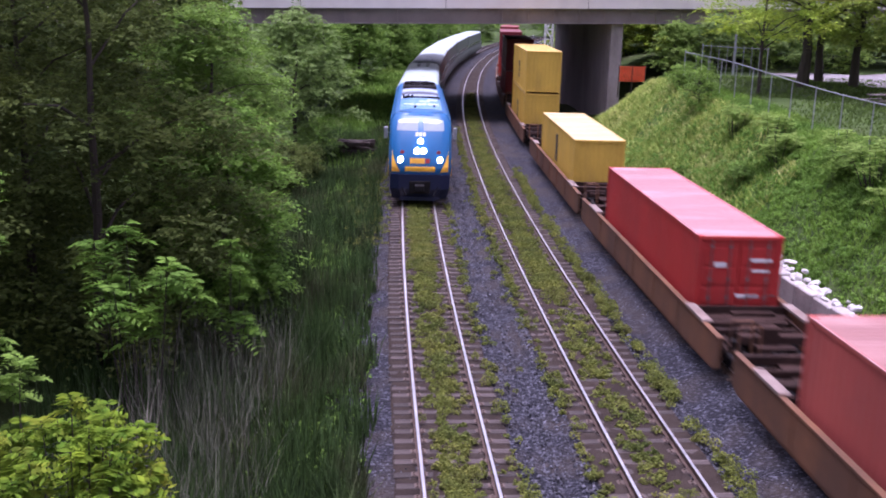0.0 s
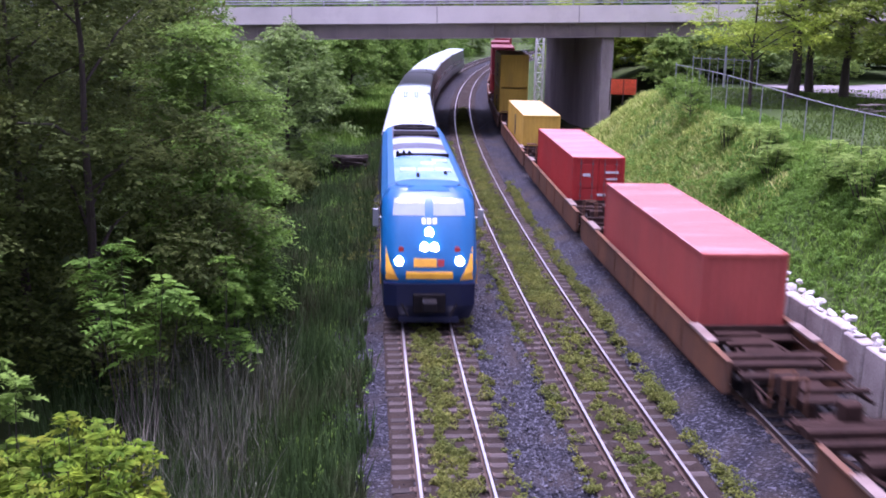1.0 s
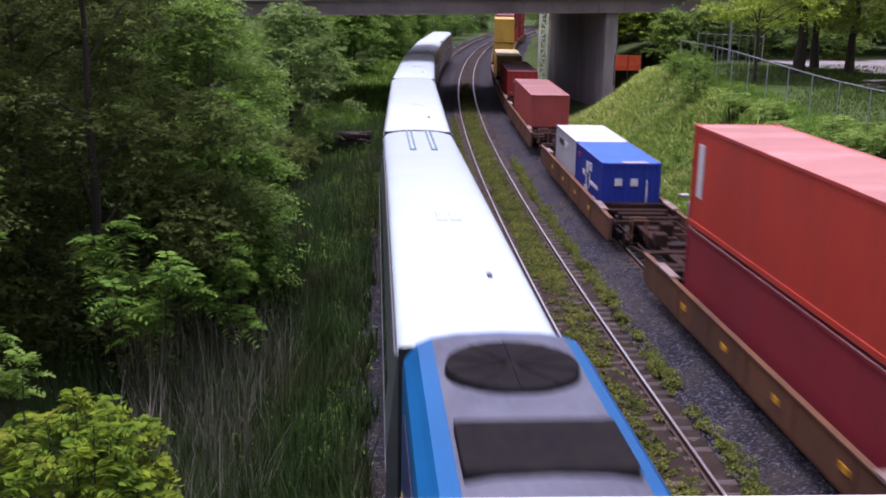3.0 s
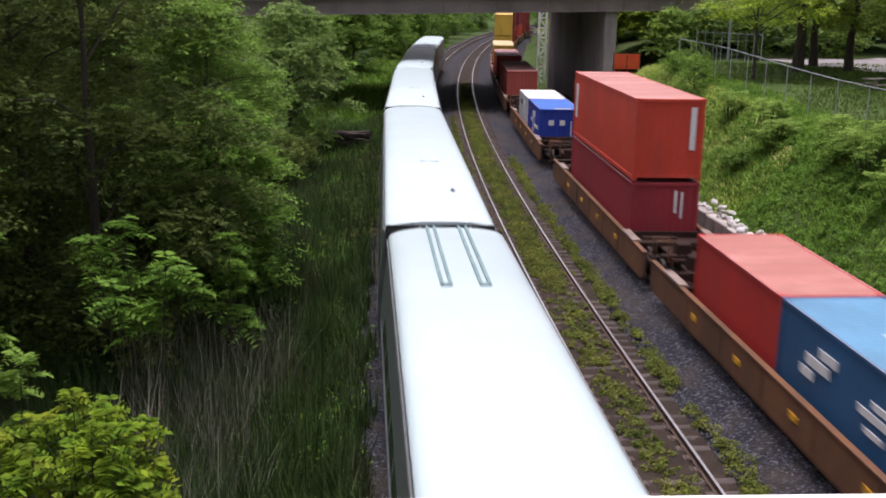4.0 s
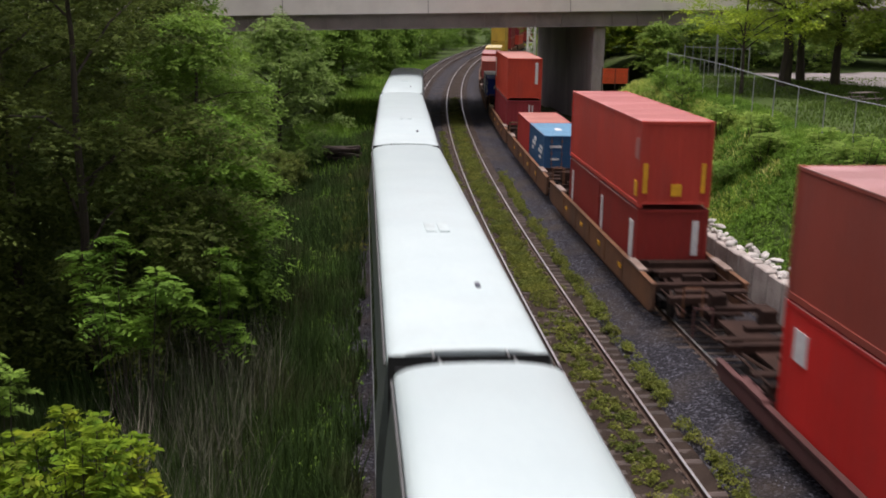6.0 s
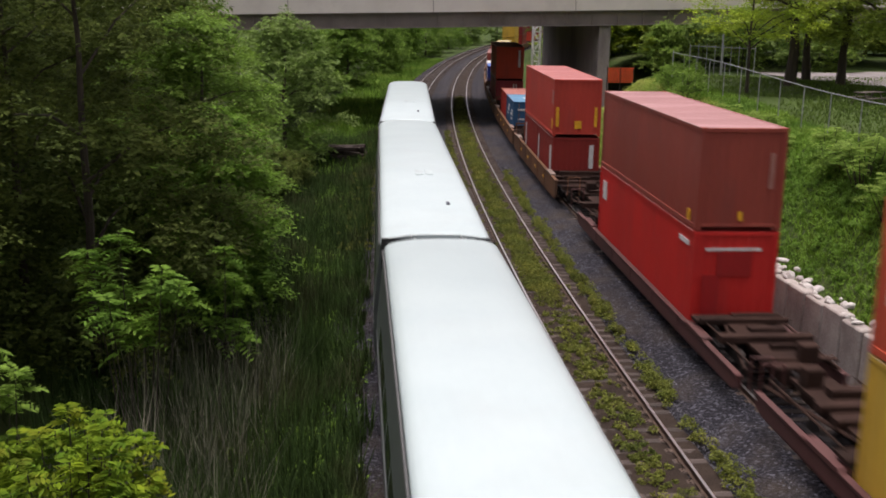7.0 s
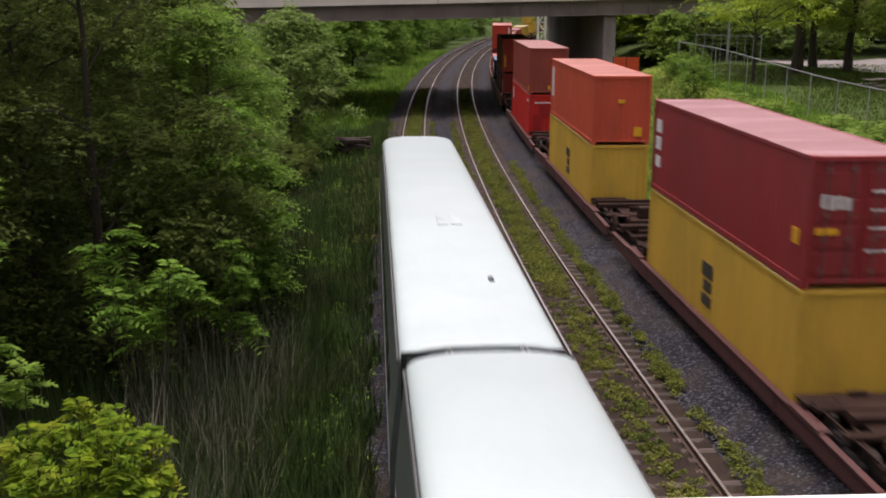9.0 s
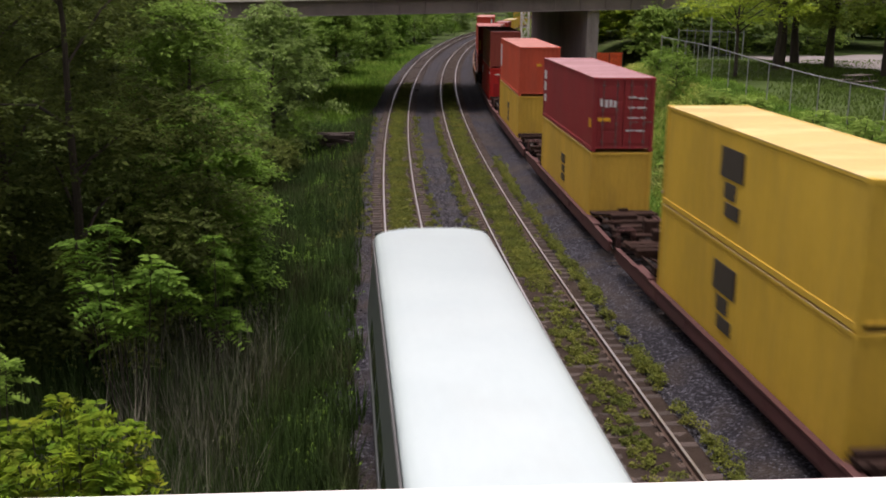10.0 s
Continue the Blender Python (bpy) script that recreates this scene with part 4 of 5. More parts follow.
    container(-104.9, 0.45, 12.19, 2.9, (0.62, 0.025, 0.02), "bright red container with a rounded end cap", marks=[("side", 0.5, 2.4, 0.9, 0.14, BARS), ("side", 11.0, 1.7, 0.6, 0.7, BARS), ("end", 0.35, 2.35, 1.6, 0.08, BARS), ("end", 0.7, 1.6, 1.0, 0.7, paint((0.35, 0.015, 0.015))), ("end", 0.3, 0.35, 0.5, 1.3, paint((0.42, 0.015, 0.015)))])
    container(-104.9, 3.37, 12.19, 2.9, (0.31, 0.058, 0.04), "brown-red container stacked on a bright red one", marks=[("end", 1.2, 0.3, 0.12, 0.25, M_YEL), ("side", 0.6, 0.2, 0.25, 0.3, M_YEL), ("end", 2.0, 1.2, 0.14, 1.0, paint((0.4, 0.18, 0.15)))], roof=faded((0.45, 0.2, 0.2)))
    container(-127.3, 0.4, 12.19, 2.9, YELLOW, "mustard yellow container low in a maroon wagon", marks=yl)
    container(-127.3, 3.32, 12.19, 2.9, (0.62, 0.095, 0.045), "orange-red container stacked on a yellow one", marks=[("end", 1.75, 0.35, 0.35, 0.4, M_YEL), ("end", 1.05, 1.75, 0.28, 0.15, M_YEL), ("side", 11.1, 1.0, 0.3, 1.5, BARS), ("side", 11.5, 1.0, 0.25, 1.5, BARS)], roof=faded((0.55, 0.2, 0.16)))
    container(-149.5, 0.4, 12.19, 2.9, YELLOW, "mustard yellow container low in a maroon wagon", marks=yl)
    container(-149.5, 3.32, 12.19, 2.9, (0.31, 0.032, 0.036), "maroon container with barred doors and white marks", near="doors",
              marks=[("side", 11.3, 1.9, 0.55, 0.4, BARS), ("side", 11.3, 1.35, 0.55, 0.4, BARS), ("side", 11.3, 0.8, 0.5, 0.35, BARS), ("end", 0.28, 1.78, 0.13, 0.3, BARS), ("end", 0.46, 1.74, 0.12, 0.3, BARS), ("end", 0.63, 1.76, 0.12, 0.28, BARS), ("end", 0.80, 1.74, 0.12, 0.26, BARS), ("end", 0.2, 1.2, 0.5, 0.14, M_YEL), ("end", 1.4, 2.1, 0.3, 0.07, BARS), ("end", 1.78, 2.06, 0.34, 0.07, BARS), ("end", 1.4, 1.7, 0.25, 0.06, BARS), ("end", 1.72, 1.7, 0.38, 0.06, BARS), ("end", 1.4, 1.3, 0.42, 0.06, BARS), ("end", 1.9, 1.3, 0.2, 0.06, BARS), ("end", 1.35, 0.8, 0.3, 0.06, BARS), ("end", 1.72, 0.8, 0.36, 0.06, BARS), ("side", 0.4, 0.9, 0.3, 0.35, M_YEL)], roof=faded((0.42, 0.2, 0.22)))
    for z in (0.4, 3.32):
        container(-171.7, z, 12.19, 2.9, (0.72, 0.47, 0.055), "bright yellow container with dark emblem shapes", marks=[("side", 6.0, 1.65, 1.5, 0.75, M_BARK_D), ("side", 6.4, 1.15, 0.75, 0.4, M_BARK_D), ("side", 6.1, 0.7, 0.95, 0.35, M_BARK_D)], roof=faded((0.75, 0.58, 0.2)))


# passenger train
V_PAS = 17.35


def coach(s_near, idx):
    L = 25.5
    mid = s_near + 0.23 + L / 2
    c = thing("passenger_coach", on_pose(mid, 0), "white-roofed passenger coach with grey-green sides", "railway coach", "coaches of the passenger train")
    hy = L / 2
    zs, hws, hw = 3.64, 1.36, 1.56
    # sides: tapering inwards from the waist to the roof shoulder
    bm = bmesh.new()
    prof = [(-1.40, 0.55), (-hw, 0.95), (-hw, 1.9), (-hws - 0.02, zs), (hws + 0.02, zs), (hw, 1.9), (hw, 0.95), (1.40, 0.55)]
    loft(bm, [[(x, y, z) for x, z in prof] for y in (-hy, hy)])
    bmesh.ops.recalc_face_normals(bm, faces=bm.faces[:])
    part("body", bm, M_COACH, c)
    bm = bmesh.new()
    def roof_ring(y, k, drop):
        pts = []
        for i in range(15):
            a = math.pi * i / 14
            x, z = -math.cos(a), math.sin(a)
            x = math.copysign(abs(x) ** 0.7, x)
            pts.append((x * (hws + 0.03) * k, y, zs - 0.01 + (0.30 * z ** 0.8) * k - drop))
        return pts
    loft(bm, [roof_ring(-hy, 0.97, 0.03), roof_ring(-hy + 0.12, 1, 0), roof_ring(hy - 0.12, 1, 0), roof_ring(hy, 0.97, 0.03)])
    bmesh.ops.recalc_face_normals(bm, faces=bm.faces[:])
    r = part("roof", bm, M_ROOF_W, c, "glossy white curved roof", smooth=False)
    for f in r.data.polygons:
        f.use_smooth = abs(f.normal.y) < 0.5
    bm = bmesh.new()
    for sx in (-1, 1):
        tube(bm, (sx * (hws + 0.05), -hy + 0.1, zs - 0.02), (sx * (hws + 0.05), hy - 0.1, zs - 0.02), 0.03, n=6)
    part("gutter", bm, M_GUTTER, r, "thin dark rain gutter")
    # window band, split into panes
    for sx in (-1, 1):
        for k in range(12):
            y0 = -hy + 2.1 + k * 1.78
            bm = bmesh.new()
            def sd(z):
                return sx * (hw + (hws - hw) * (z - 1.9) / (zs - 1.9) + 0.006)
            vs = [bm.verts.new((sd(z) + sx * o, y, z)) for o in (0.0, -0.03) for y, z in ((y0, 1.98), (y0 + 1.55, 1.98), (y0 + 1.55, 2.75), (y0, 2.75))]
            for a in ((0, 1, 2, 3), (4, 7, 6, 5), (0, 4, 5, 1), (1, 5, 6, 2), (2, 6, 7, 3), (3, 7, 4, 0)):
                bm.faces.new([vs[i] for i in a])
            bmesh.ops.recalc_face_normals(bm, faces=bm.faces[:])
            part("window", bm, M_COACH_DK, c, "dark tinted window")
    for sx in (-1, 1):
        x0, x1 = sorted((sx * (hw - 0.01), sx * (hw + 0.008)))
        part("stripe", boxes((x0, x1, -hy + 0.05, hy - 0.05, 1.45, 1.62)), M_GALV, c, "narrow grey waist stripe")
    for sy in (-1, 1):
        y0, y1 = sorted((sy * (hy - 0.02), sy * (hy + 0.012)))
        part("end_wall", boxes((-1.36, 1.36, y0, y1, 0.9, 3.80)), M_DIAPH, c, "dark coach end")
    # vents, hatches and cables on the roof
    bm = boxes((0.50, 0.60, -hy + 3.7, -hy + 3.95, 3.84, 3.98))
    part("roof_vent", soft(bm, 0.02), M_LGREY, r)
    for x in (-0.62, 0.62):
        for sy in (-1, 1):
            y0, y1 = sorted((sy * hy - sy * 0.05, sy * (hy + 0.30)))
            part("roof_cable", boxes((x - 0.022, x + 0.022, y0, y1, 3.82, 3.87)), M_GUTTER, r)
    for x in (-0.2, 0.14):
        part("roof_plate", boxes((x, x + 0.26, -hy + 8.9, -hy + 9.9, 3.89, 3.953)), M_ROOFPLATE, r, "brighter white roof plate")
    if idx == 0:
        for x in (-0.38, 0.38):
            bm = bmesh.new()
            for e in (-0.085, 0.085):
                box(bm, x + e - 0.032, x + e + 0.032, hy - 5.1, hy - 0.1, 3.90, 3.975)
            box(bm, x - 0.055, x + 0.055, hy - 5.1, hy - 5.02, 3.90, 3.97)
            part("roof_strip", bm, M_TEAL, r, "weathered teal walkway strip of twin rails")
    # diaphragms and gear
    for sy in (-1, 1):
        y0, y1 = sorted((sy * hy, sy * (hy + 0.22)))
        bm = boxes((-1.30, 1.30, y0, y1, 0.9, 3.45))
        part("diaphragm", soft(bm, 0.06), M_DIAPH, c, "dark rubber diaphragm")
    for sy in (-1, 1):
        bogie(c, sy * (hy - 3.4))
    part("equipment", soft(boxes((-1.25, 1.25, -7.5, -1.0, 0.3, 0.62), (-1.25, 1.25, 0.5, 6.0, 0.3, 0.62)), 0.03), M_BLACK, c)
    MOVERS.append((c, mid, -V_PAS, 0, 0))


def locomotive(s_near):
    L = 19.9
    mid = s_near + 0.7 + L / 2
    c = thing("diesel_locomotive", on_pose(mid, 0.1), "blue and yellow streamlined diesel locomotive with lit headlights", "locomotive")
    hy, hw = L / 2, 1.50
    def ring(y, w, zt, zb=1.15, arch=0.30, lean=0.0):
        pts = [(-w, y, zb), (-w, y, zt - 0.62), (-w * 0.985, y, zt - 0.45)]
        for i in range(9):
            a = math.pi * i / 8
            x = -math.cos(a)
            pts.append((math.copysign(abs(x) ** 0.75, x) * w * 0.90, y + lean, zt - 0.30 + arch * math.sin(a)))
        pts += [(w * 0.985, y, zt - 0.45), (w, y, zt - 0.62), (w, y, zb)]
        return pts
    zt = 4.255
    # hull behind the cab front
    bm = bmesh.new()
    loft(bm, [ring(-hy + 1.62, hw * 0.94, zt - 0.16), ring(-hy + 2.0, hw * 0.98, zt - 0.05), ring(-hy + 2.7, hw, zt), ring(hy - 0.05, hw, zt), ring(hy, hw * 0.98, zt - 0.05)])
    bmesh.ops.recalc_face_normals(bm, faces=bm.faces[:])
    part("hull", bm, M_LBLUE, c)
    # roof skin
    def roof_skin(y0, y1, m, lab, lift=0.012, lo=2):
        bm = bmesh.new()
        rows = []
        for y in (y0, y1):
            row = []
            for i in range(lo, 9 - lo):
                a = math.pi * i / 8
                x = -math.cos(a)
                row.append(bm.verts.new((math.copysign(abs(x) ** 0.75, x) * hw * 0.905, y, zt - 0.30 + 0.30 * math.sin(a) + lift)))
            rows.append(row)
        for i in range(8 - 2 * lo):
            bm.faces.new((rows[0][i], rows[0][i + 1], rows[1][i + 1], rows[1][i]))
        return part("roof_section", bm, m, c, lab, smooth=True)
    roof_skin(-hy + 5.0, -hy + 8.4, M_LROOF, "blue roof hatch, lightened as if reflecting the sky")
    roof_skin(-hy + 2.72, -hy + 4.98, M_LROOF, "blue cab roof, lightened as if reflecting the sky")
    roof_skin(-hy + 8.42, -hy + 10.6, M_LROOF_B, "pale roof hatch")
    roof_skin(-hy + 10.62, -hy + 12.4, M_LGREY, "grey exhaust hatch")
    roof_skin(-hy + 12.42, -hy + 14.3, M_LROOF_B, "pale roof hatch")
    roof_skin(-hy + 14.32, hy - 0.15, M_LGREY, "grey radiator roof")
    # raked nose
    bm = bmesh.new()
    def nring(z, yf, w, yb=-hy + 1.8):
        return [(-w, yb, z), (-w, yf + 0.55, z), (-w * 0.90, yf + 0.14, z), (-w * 0.62, yf + 0.02, z), (0, yf, z), (w * 0.62, yf + 0.02, z), (w * 0.90, yf + 0.14, z), (w, yf + 0.55, z), (w, yb, z)]
    secs = [nring(1.30, -hy + 0.12, 1.47), nring(1.75, -hy + 0.12, 1.49), nring(2.35, -hy + 0.32, 1.49), nring(3.15, -hy + 0.80, 1.48), nring(3.80, -hy + 1.30, 1.44), nring(4.07, -hy + 1.62, 1.32), nring(4.18, -hy + 1.95, 1.05, -hy + 2.0)]
    loft(bm, secs)
    bmesh.ops.recalc_face_normals(bm, faces=bm.faces[:])
    nose = part("nose", bm, M_LBLUE, c, "raked bright blue nose", smooth=True)
    def on_nose(x, z, off=0.0):
        zs = [(1.30, 0.12), (1.75, 0.12), (2.35, 0.32), (3.15, 0.80), (3.80, 1.30), (4.05, 1.62)]
        for (a, ya), (b, yb) in zip(zs, zs[1:]):
            if a <= z <= b:
                y = ya + (yb - ya) * (z - a) / (b - a)
                break
        ax = abs(x) / 1.48
        y += 0.02 * min(1, ax / 0.62) + max(0, ax - 0.62) / 0.28 * 0.12
        return (x, -hy + y - off, z)
    def patch(pts, t=0.03, nx=8, nz=4):
        """A thin plate that follows the nose; corners run round the outline."""
        bm = bmesh.new()
        (ax, az), (bx, bz), (cx, cz), (dx, dz) = pts
        grids = []
        for off in (t, -0.03):
            g = []
            for j in range(nz + 1):
                f = j / nz
                row = []
                for i in range(nx + 1):
                    k = i / nx
                    x = (ax + (bx - ax) * k) * (1 - f) + (dx + (cx - dx) * k) * f
                    z = (az + (bz - az) * k) * (1 - f) + (dz + (cz - dz) * k) * f
                    row.append(bm.verts.new(on_nose(x, z, off)))
                g.append(row)
            grids.append(g)
        for g in grids:
            for r0, r1 in zip(g, g[1:]):
                for i in range(nx):
                    bm.faces.new((r0[i], r0[i + 1], r1[i + 1], r1[i]))
        f, b = grids
        rim = [(0, i) for i in range(nx)] + [(j, nx) for j in range(nz)] + [(nz, nx - i) for i in range(nx)] + [(nz - j, 0) for j in range(nz)]
        for (j0, i0), (j1, i1) in zip(rim, rim[1:] + rim[:1]):
            bm.faces.new((f[j0][i0], f[j1][i1], b[j1][i1], b[j0][i0]))
        bmesh.ops.recalc_face_normals(bm, faces=bm.faces[:])
        return bm
    for sx in (-1, 1):
        part("windscreen", patch([(sx * 0.13, 3.40), (sx * 1.13, 3.40), (sx * 1.08, 3.86), (sx * 0.13, 3.90)], 0.018), M_GLASS, nose, "windscreen with pale sky reflection in its colour")
        part("nose_corner", patch([(sx * 0.94, 1.56), (sx * 1.34, 1.56), (sx * 1.34, 2.55), (sx * 1.20, 2.05)], 0.014), M_YEL, nose, "yellow nose corner")
        bm = bmesh.new()
        x, y, z = on_nose(sx * 0.93, 2.12)
        tube(bm, (x, y + 0.10, z), (x, y - 0.05, z), 0.14, 0.13, n=16)
        part("ditch_light", bm, M_LAMP, nose, "glowing white ditch light")
        bm = bmesh.new()
        x, y, z = on_nose(sx * 0.86, 2.46)
        tube(bm, (x, y + 0.05, z), (x, y - 0.04, z), 0.09, n=10)
        part("marker_light", bm, M_REDLAMP, nose)
        # mirror and grab rail beside the cab
        bm = boxes((sx * 1.66 - 0.09, sx * 1.66 + 0.09, -hy + 1.55, -hy + 1.62, 2.95, 3.5))
        box(bm, min(sx * 1.46, sx * 1.62), max(sx * 1.46, sx * 1.62), -hy + 1.57, -hy + 1.6, 3.2, 3.24)
        part("mirror", soft(bm, 0.012), M_GALV, c)
        bm = boxes((sx * 1.505 - 0.012, sx * 1.505 + 0.012, -hy + 1.82, hy - 0.4, 1.2, 1.66))
        box(bm, min(sx * 1.45, sx * 1.505), max(sx * 1.45, sx * 1.505), -hy + 0.72, -hy + 1.81, 1.3, 2.05)
        part("side_stripe", bm, M_YEL, c, "yellow waist stripe")
        bm = boxes((sx * 1.505 - 0.01, sx * 1.505 + 0.01, -hy + 2.1, -hy + 3.0, 2.9, 3.55))
        part("cab_window", bm, M_COACH_DK, c)
        bm = bmesh.new()
        for k in range(12):
            box(bm, sx * 1.508 - 0.015, sx * 1.508 + 0.015, -hy + 14.6, hy - 1.2, 2.2 + k * 0.1, 2.25 + k * 0.1)
        part("side_grille", bm, M_LNAVY, c)
    for dz, dx in ((2.52, -0.15), (2.52, 0.15), (2.94, 0.0)):
        bm = bmesh.new()
        x, y, z = on_nose(dx, dz)
        tube(bm, (x, y + 0.1, z), (x, y - 0.06, z), 0.135, n=16)
        part("headlight", bm, M_LAMP, nose, "glowing white headlight")
    for k, x in enumerate((-0.17, 0.0, 0.17)):
        part("number_bar", patch([(x - 0.065, 3.17), (x + 0.065, 3.17), (x + 0.065, 3.33), (x - 0.065, 3.33)], 0.03, 1, 1), M_BAR, nose, "small white bar")
    part("emblem", patch([(-0.48, 1.96), (0.22, 1.96), (0.22, 2.2), (-0.48, 2.2)], 0.02), M_YEL, nose, "yellow emblem shape")
    part("emblem_flag", patch([(0.25, 1.98), (0.45, 1.98), (0.45, 2.18), (0.25, 2.18)], 0.02), M_REDLAMP, nose)
    part("nose_band", patch([(-0.72, 1.60), (0.72, 1.60), (0.72, 1.82), (-0.72, 1.82)], 0.014), M_YEL, nose, "yellow band across the nose")
    # pilot, anti-climber, coupler
    bm = bmesh.new()
    loft(bm, [[(-1.28, -hy + 0.62, 0.22), (-0.85, -hy + 0.40, 0.22), (0.85, -hy + 0.40, 0.22), (1.28, -hy + 0.62, 0.22), (1.30, -hy + 1.6, 0.22), (-1.30, -hy + 1.6, 0.22)],
              [(-1.40, -hy + 0.22, 0.75), (-1.0, -hy + 0.08, 0.75), (1.0, -hy + 0.08, 0.75), (1.40, -hy + 0.22, 0.75), (1.46, -hy + 1.8, 0.75), (-1.46, -hy + 1.8, 0.75)],
              [(-1.40, -hy + 0.16, 1.46), (-1.0, -hy + 0.06, 1.46), (1.0, -hy + 0.06, 1.46), (1.40, -hy + 0.16, 1.46), (1.47, -hy + 1.8, 1.46), (-1.47, -hy + 1.8, 1.46)]])
    bmesh.ops.recalc_face_normals(bm, faces=bm.faces[:])
    pl = part("pilot", bm, M_LNAVY, c, "dark navy pilot and plough")
    bm = boxes((-0.22, 0.22, -hy - 0.55, -hy + 0.2, 0.72, 1.02), (-0.5, 0.5, -hy - 0.02, -hy + 0.2, 0.55, 1.15))
    part("coupler", soft(bm, 0.03), M_BLACK, pl)
    part("plough_lip", soft(boxes((-0.95, 0.95, -hy + 0.30, -hy + 0.5, 0.16, 0.34)), 0.02), M_LNAVY, pl)
    for x in (-0.85, 0.85):
        bm = bmesh.new()
        tube(bm, (x, -hy + 0.02, 0.85), (x * 0.75, -hy - 0.03, 0.45), 0.03, n=6)
        part("hose", bm, M_BLACK, pl)
    # roof gear
    def plate(x0, x1, y0, y1, z0, z1, m, name, lab=""):
        part(name, soft(boxes((x0, x1, y0, y1, z0, z1)), 0.015), m, c, lab)
    plate(-0.95, 1.05, -hy + 8.5, -hy + 8.68, 4.14, 4.33, M_BLACK, "exhaust_slot", "sooty black transverse slot")
    for x, ln in ((-0.9, 0.5), (-0.66, 0.7), (-0.45, 0.42)):
        bm = bmesh.new()
        tube(bm, (x, -hy + 8.7 - ln / 2, 4.37), (x, -hy + 8.7 + ln / 2, 4.36), 0.06, 0.03, n=10)
        part("horn", bm, M_BLACK, c, "dark air horn")
    plate(-0.33, -0.23, -hy + 3.2, -hy + 3.55, 4.2, 4.36, M_BLACK, "antenna")
    plate(0.62, 0.72, -hy + 3.9, -hy + 4.25, 4.16, 4.32, M_BLACK, "antenna")
    for x, y in ((-0.85, 4.6), (-0.25, 4.6), (0.35, 4.6), (-0.1, 6.2), (0.35, 6.9)):
        plate(x, x + 0.55, -hy + y, -hy + y + 0.6, 4.20, 4.275, M_LHATCH, "roof_hatch", "pale roof hatch")
    for y in (18.2,):
        bm = bmesh.new()
        tube(bm, (0, -hy + y, 4.10), (0, -hy + y, 4.34), 0.98, 0.95, n=28)
        fan = part("fan_housing", bm, M_BLACK, c, "black round radiator fan")
        for k in range(10):
            bm = bmesh.new()
            box(bm, -0.015, 0.015, 0.1, 0.92, 4.34, 4.36, Matrix.Translation((0, -hy + y, 0)) @ Matrix.Rotation(math.pi * 2 * k / 10, 4, "Z"))
            part("guard_bar", bm, M_BLACK, fan)
    plate(-1.0, 1.0, -hy + 14.9, -hy + 16.3, 4.18, 4.33, M_BLACK, "dynamic_brake_grid", "black rectangular grid opening")
    part("underframe", soft(boxes((-1.3, 1.3, -3.6, 3.6, 0.3, 1.18), (-1.42, 1.42, -hy + 1.7, hy, 0.95, 1.2)), 0.03), M_LNAVY, c)
    for y in (-6.3, 6.3):
        bogie(c, y)
    MOVERS.append((c, mid, -V_PAS, 0.1, 0))


build_freight()
locomotive(46.7)
for i, s in enumerate((67.6, 93.8, 119.92, 145.9, 171.7)):
    coach(s, i)


def motions():
    for ob, s, v, u, z in MOVERS:
        walk(ob, [(t, on_pose(s + v * t, u, z)) for t in (0, 1, 2, 3, 4, 5, 6, 7, 8, 9, 10)])


# ---- plants ----
def unit(v):
    return v / np.maximum(1e-9, np.linalg.norm(v, axis=-1, keepdims=True))


def leaf_quads(c, nrm, up, ln, wd):
    """Four-cornered leaves at points c: pointed at both ends, a little folded."""
    side = unit(np.cross(nrm, up))
    tip = unit(np.cross(side, nrm))
    ln, wd = ln[:, None], wd[:, None]
    a = c
    b = c + tip * ln * 0.45 + side * wd * 0.5 + nrm * wd * 0.12
    d = c + tip * ln * 0.45 - side * wd * 0.5 + nrm * wd * 0.12
    e = c + tip * ln
    return np.stack([a, b, e, d], axis=1)


def spray_leaves(rng, bases, ways, length, size, pairs=5, droop=0.45):
    """Leafy twigs: each bends over under its own weight and carries paired leaves that hang a little."""
    out = []
    n = len(bases)
    w = unit(ways)
    side = unit(np.cross(w, np.array((0.01, 0.02, 1.0))))
    for k in range(pairs):
        f = (k + 0.5) / pairs
        c = bases + w * (length[:, None] * f) + np.array((0, 0, -1.0)) * (length[:, None] * droop * f * f)
        for sg in (-1, 1):
            tip = unit(side * sg + w * (0.3 + 0.9 * f) + np.array((0, 0, -0.35)) + rng.normal(size=(n, 3)) * 0.28)
            nr = unit(np.array((0, 0, 0.9)) + w * 0.3 + rng.normal(size=(n, 3)) * 0.32)
            ln = size * (0.65 + 0.7 * rng.random(n))
            out.append(leaf_quads(c + rng.normal(size=(n, 3)) * 0.03, nr, tip, ln, ln * 0.52))
    return np.concatenate(out)


def crown_leaves(rng, clumps, per, size, flat=0.55):
    """Clumps (x, y, z, radius) of leafy twigs that spread from the middle and arch over at their ends."""
    bs, ws, ls = [], [], []
    for x, y, z, r in clumps:
        n = max(3, int(per * r * r / 8))
        d = unit(rng.normal(size=(n, 3)))
        d[:, 2] = np.where(rng.random(n) < 0.8, np.abs(d[:, 2]), d[:, 2])
        k = r * (0.15 + 0.5 * rng.random(n))
        bs.append(np.array((x, y, z)) + d * k[:, None] * np.array((1, 1, flat + 0.1)))
        ws.append(d * np.array((1, 1, 0.45)) + np.array((0, 0, 0.12)))
        ls.append(r * (0.45 + 0.55 * rng.random(n)))
    return spray_leaves(rng, np.concatenate(bs), np.concatenate(ws), np.concatenate(ls), size)


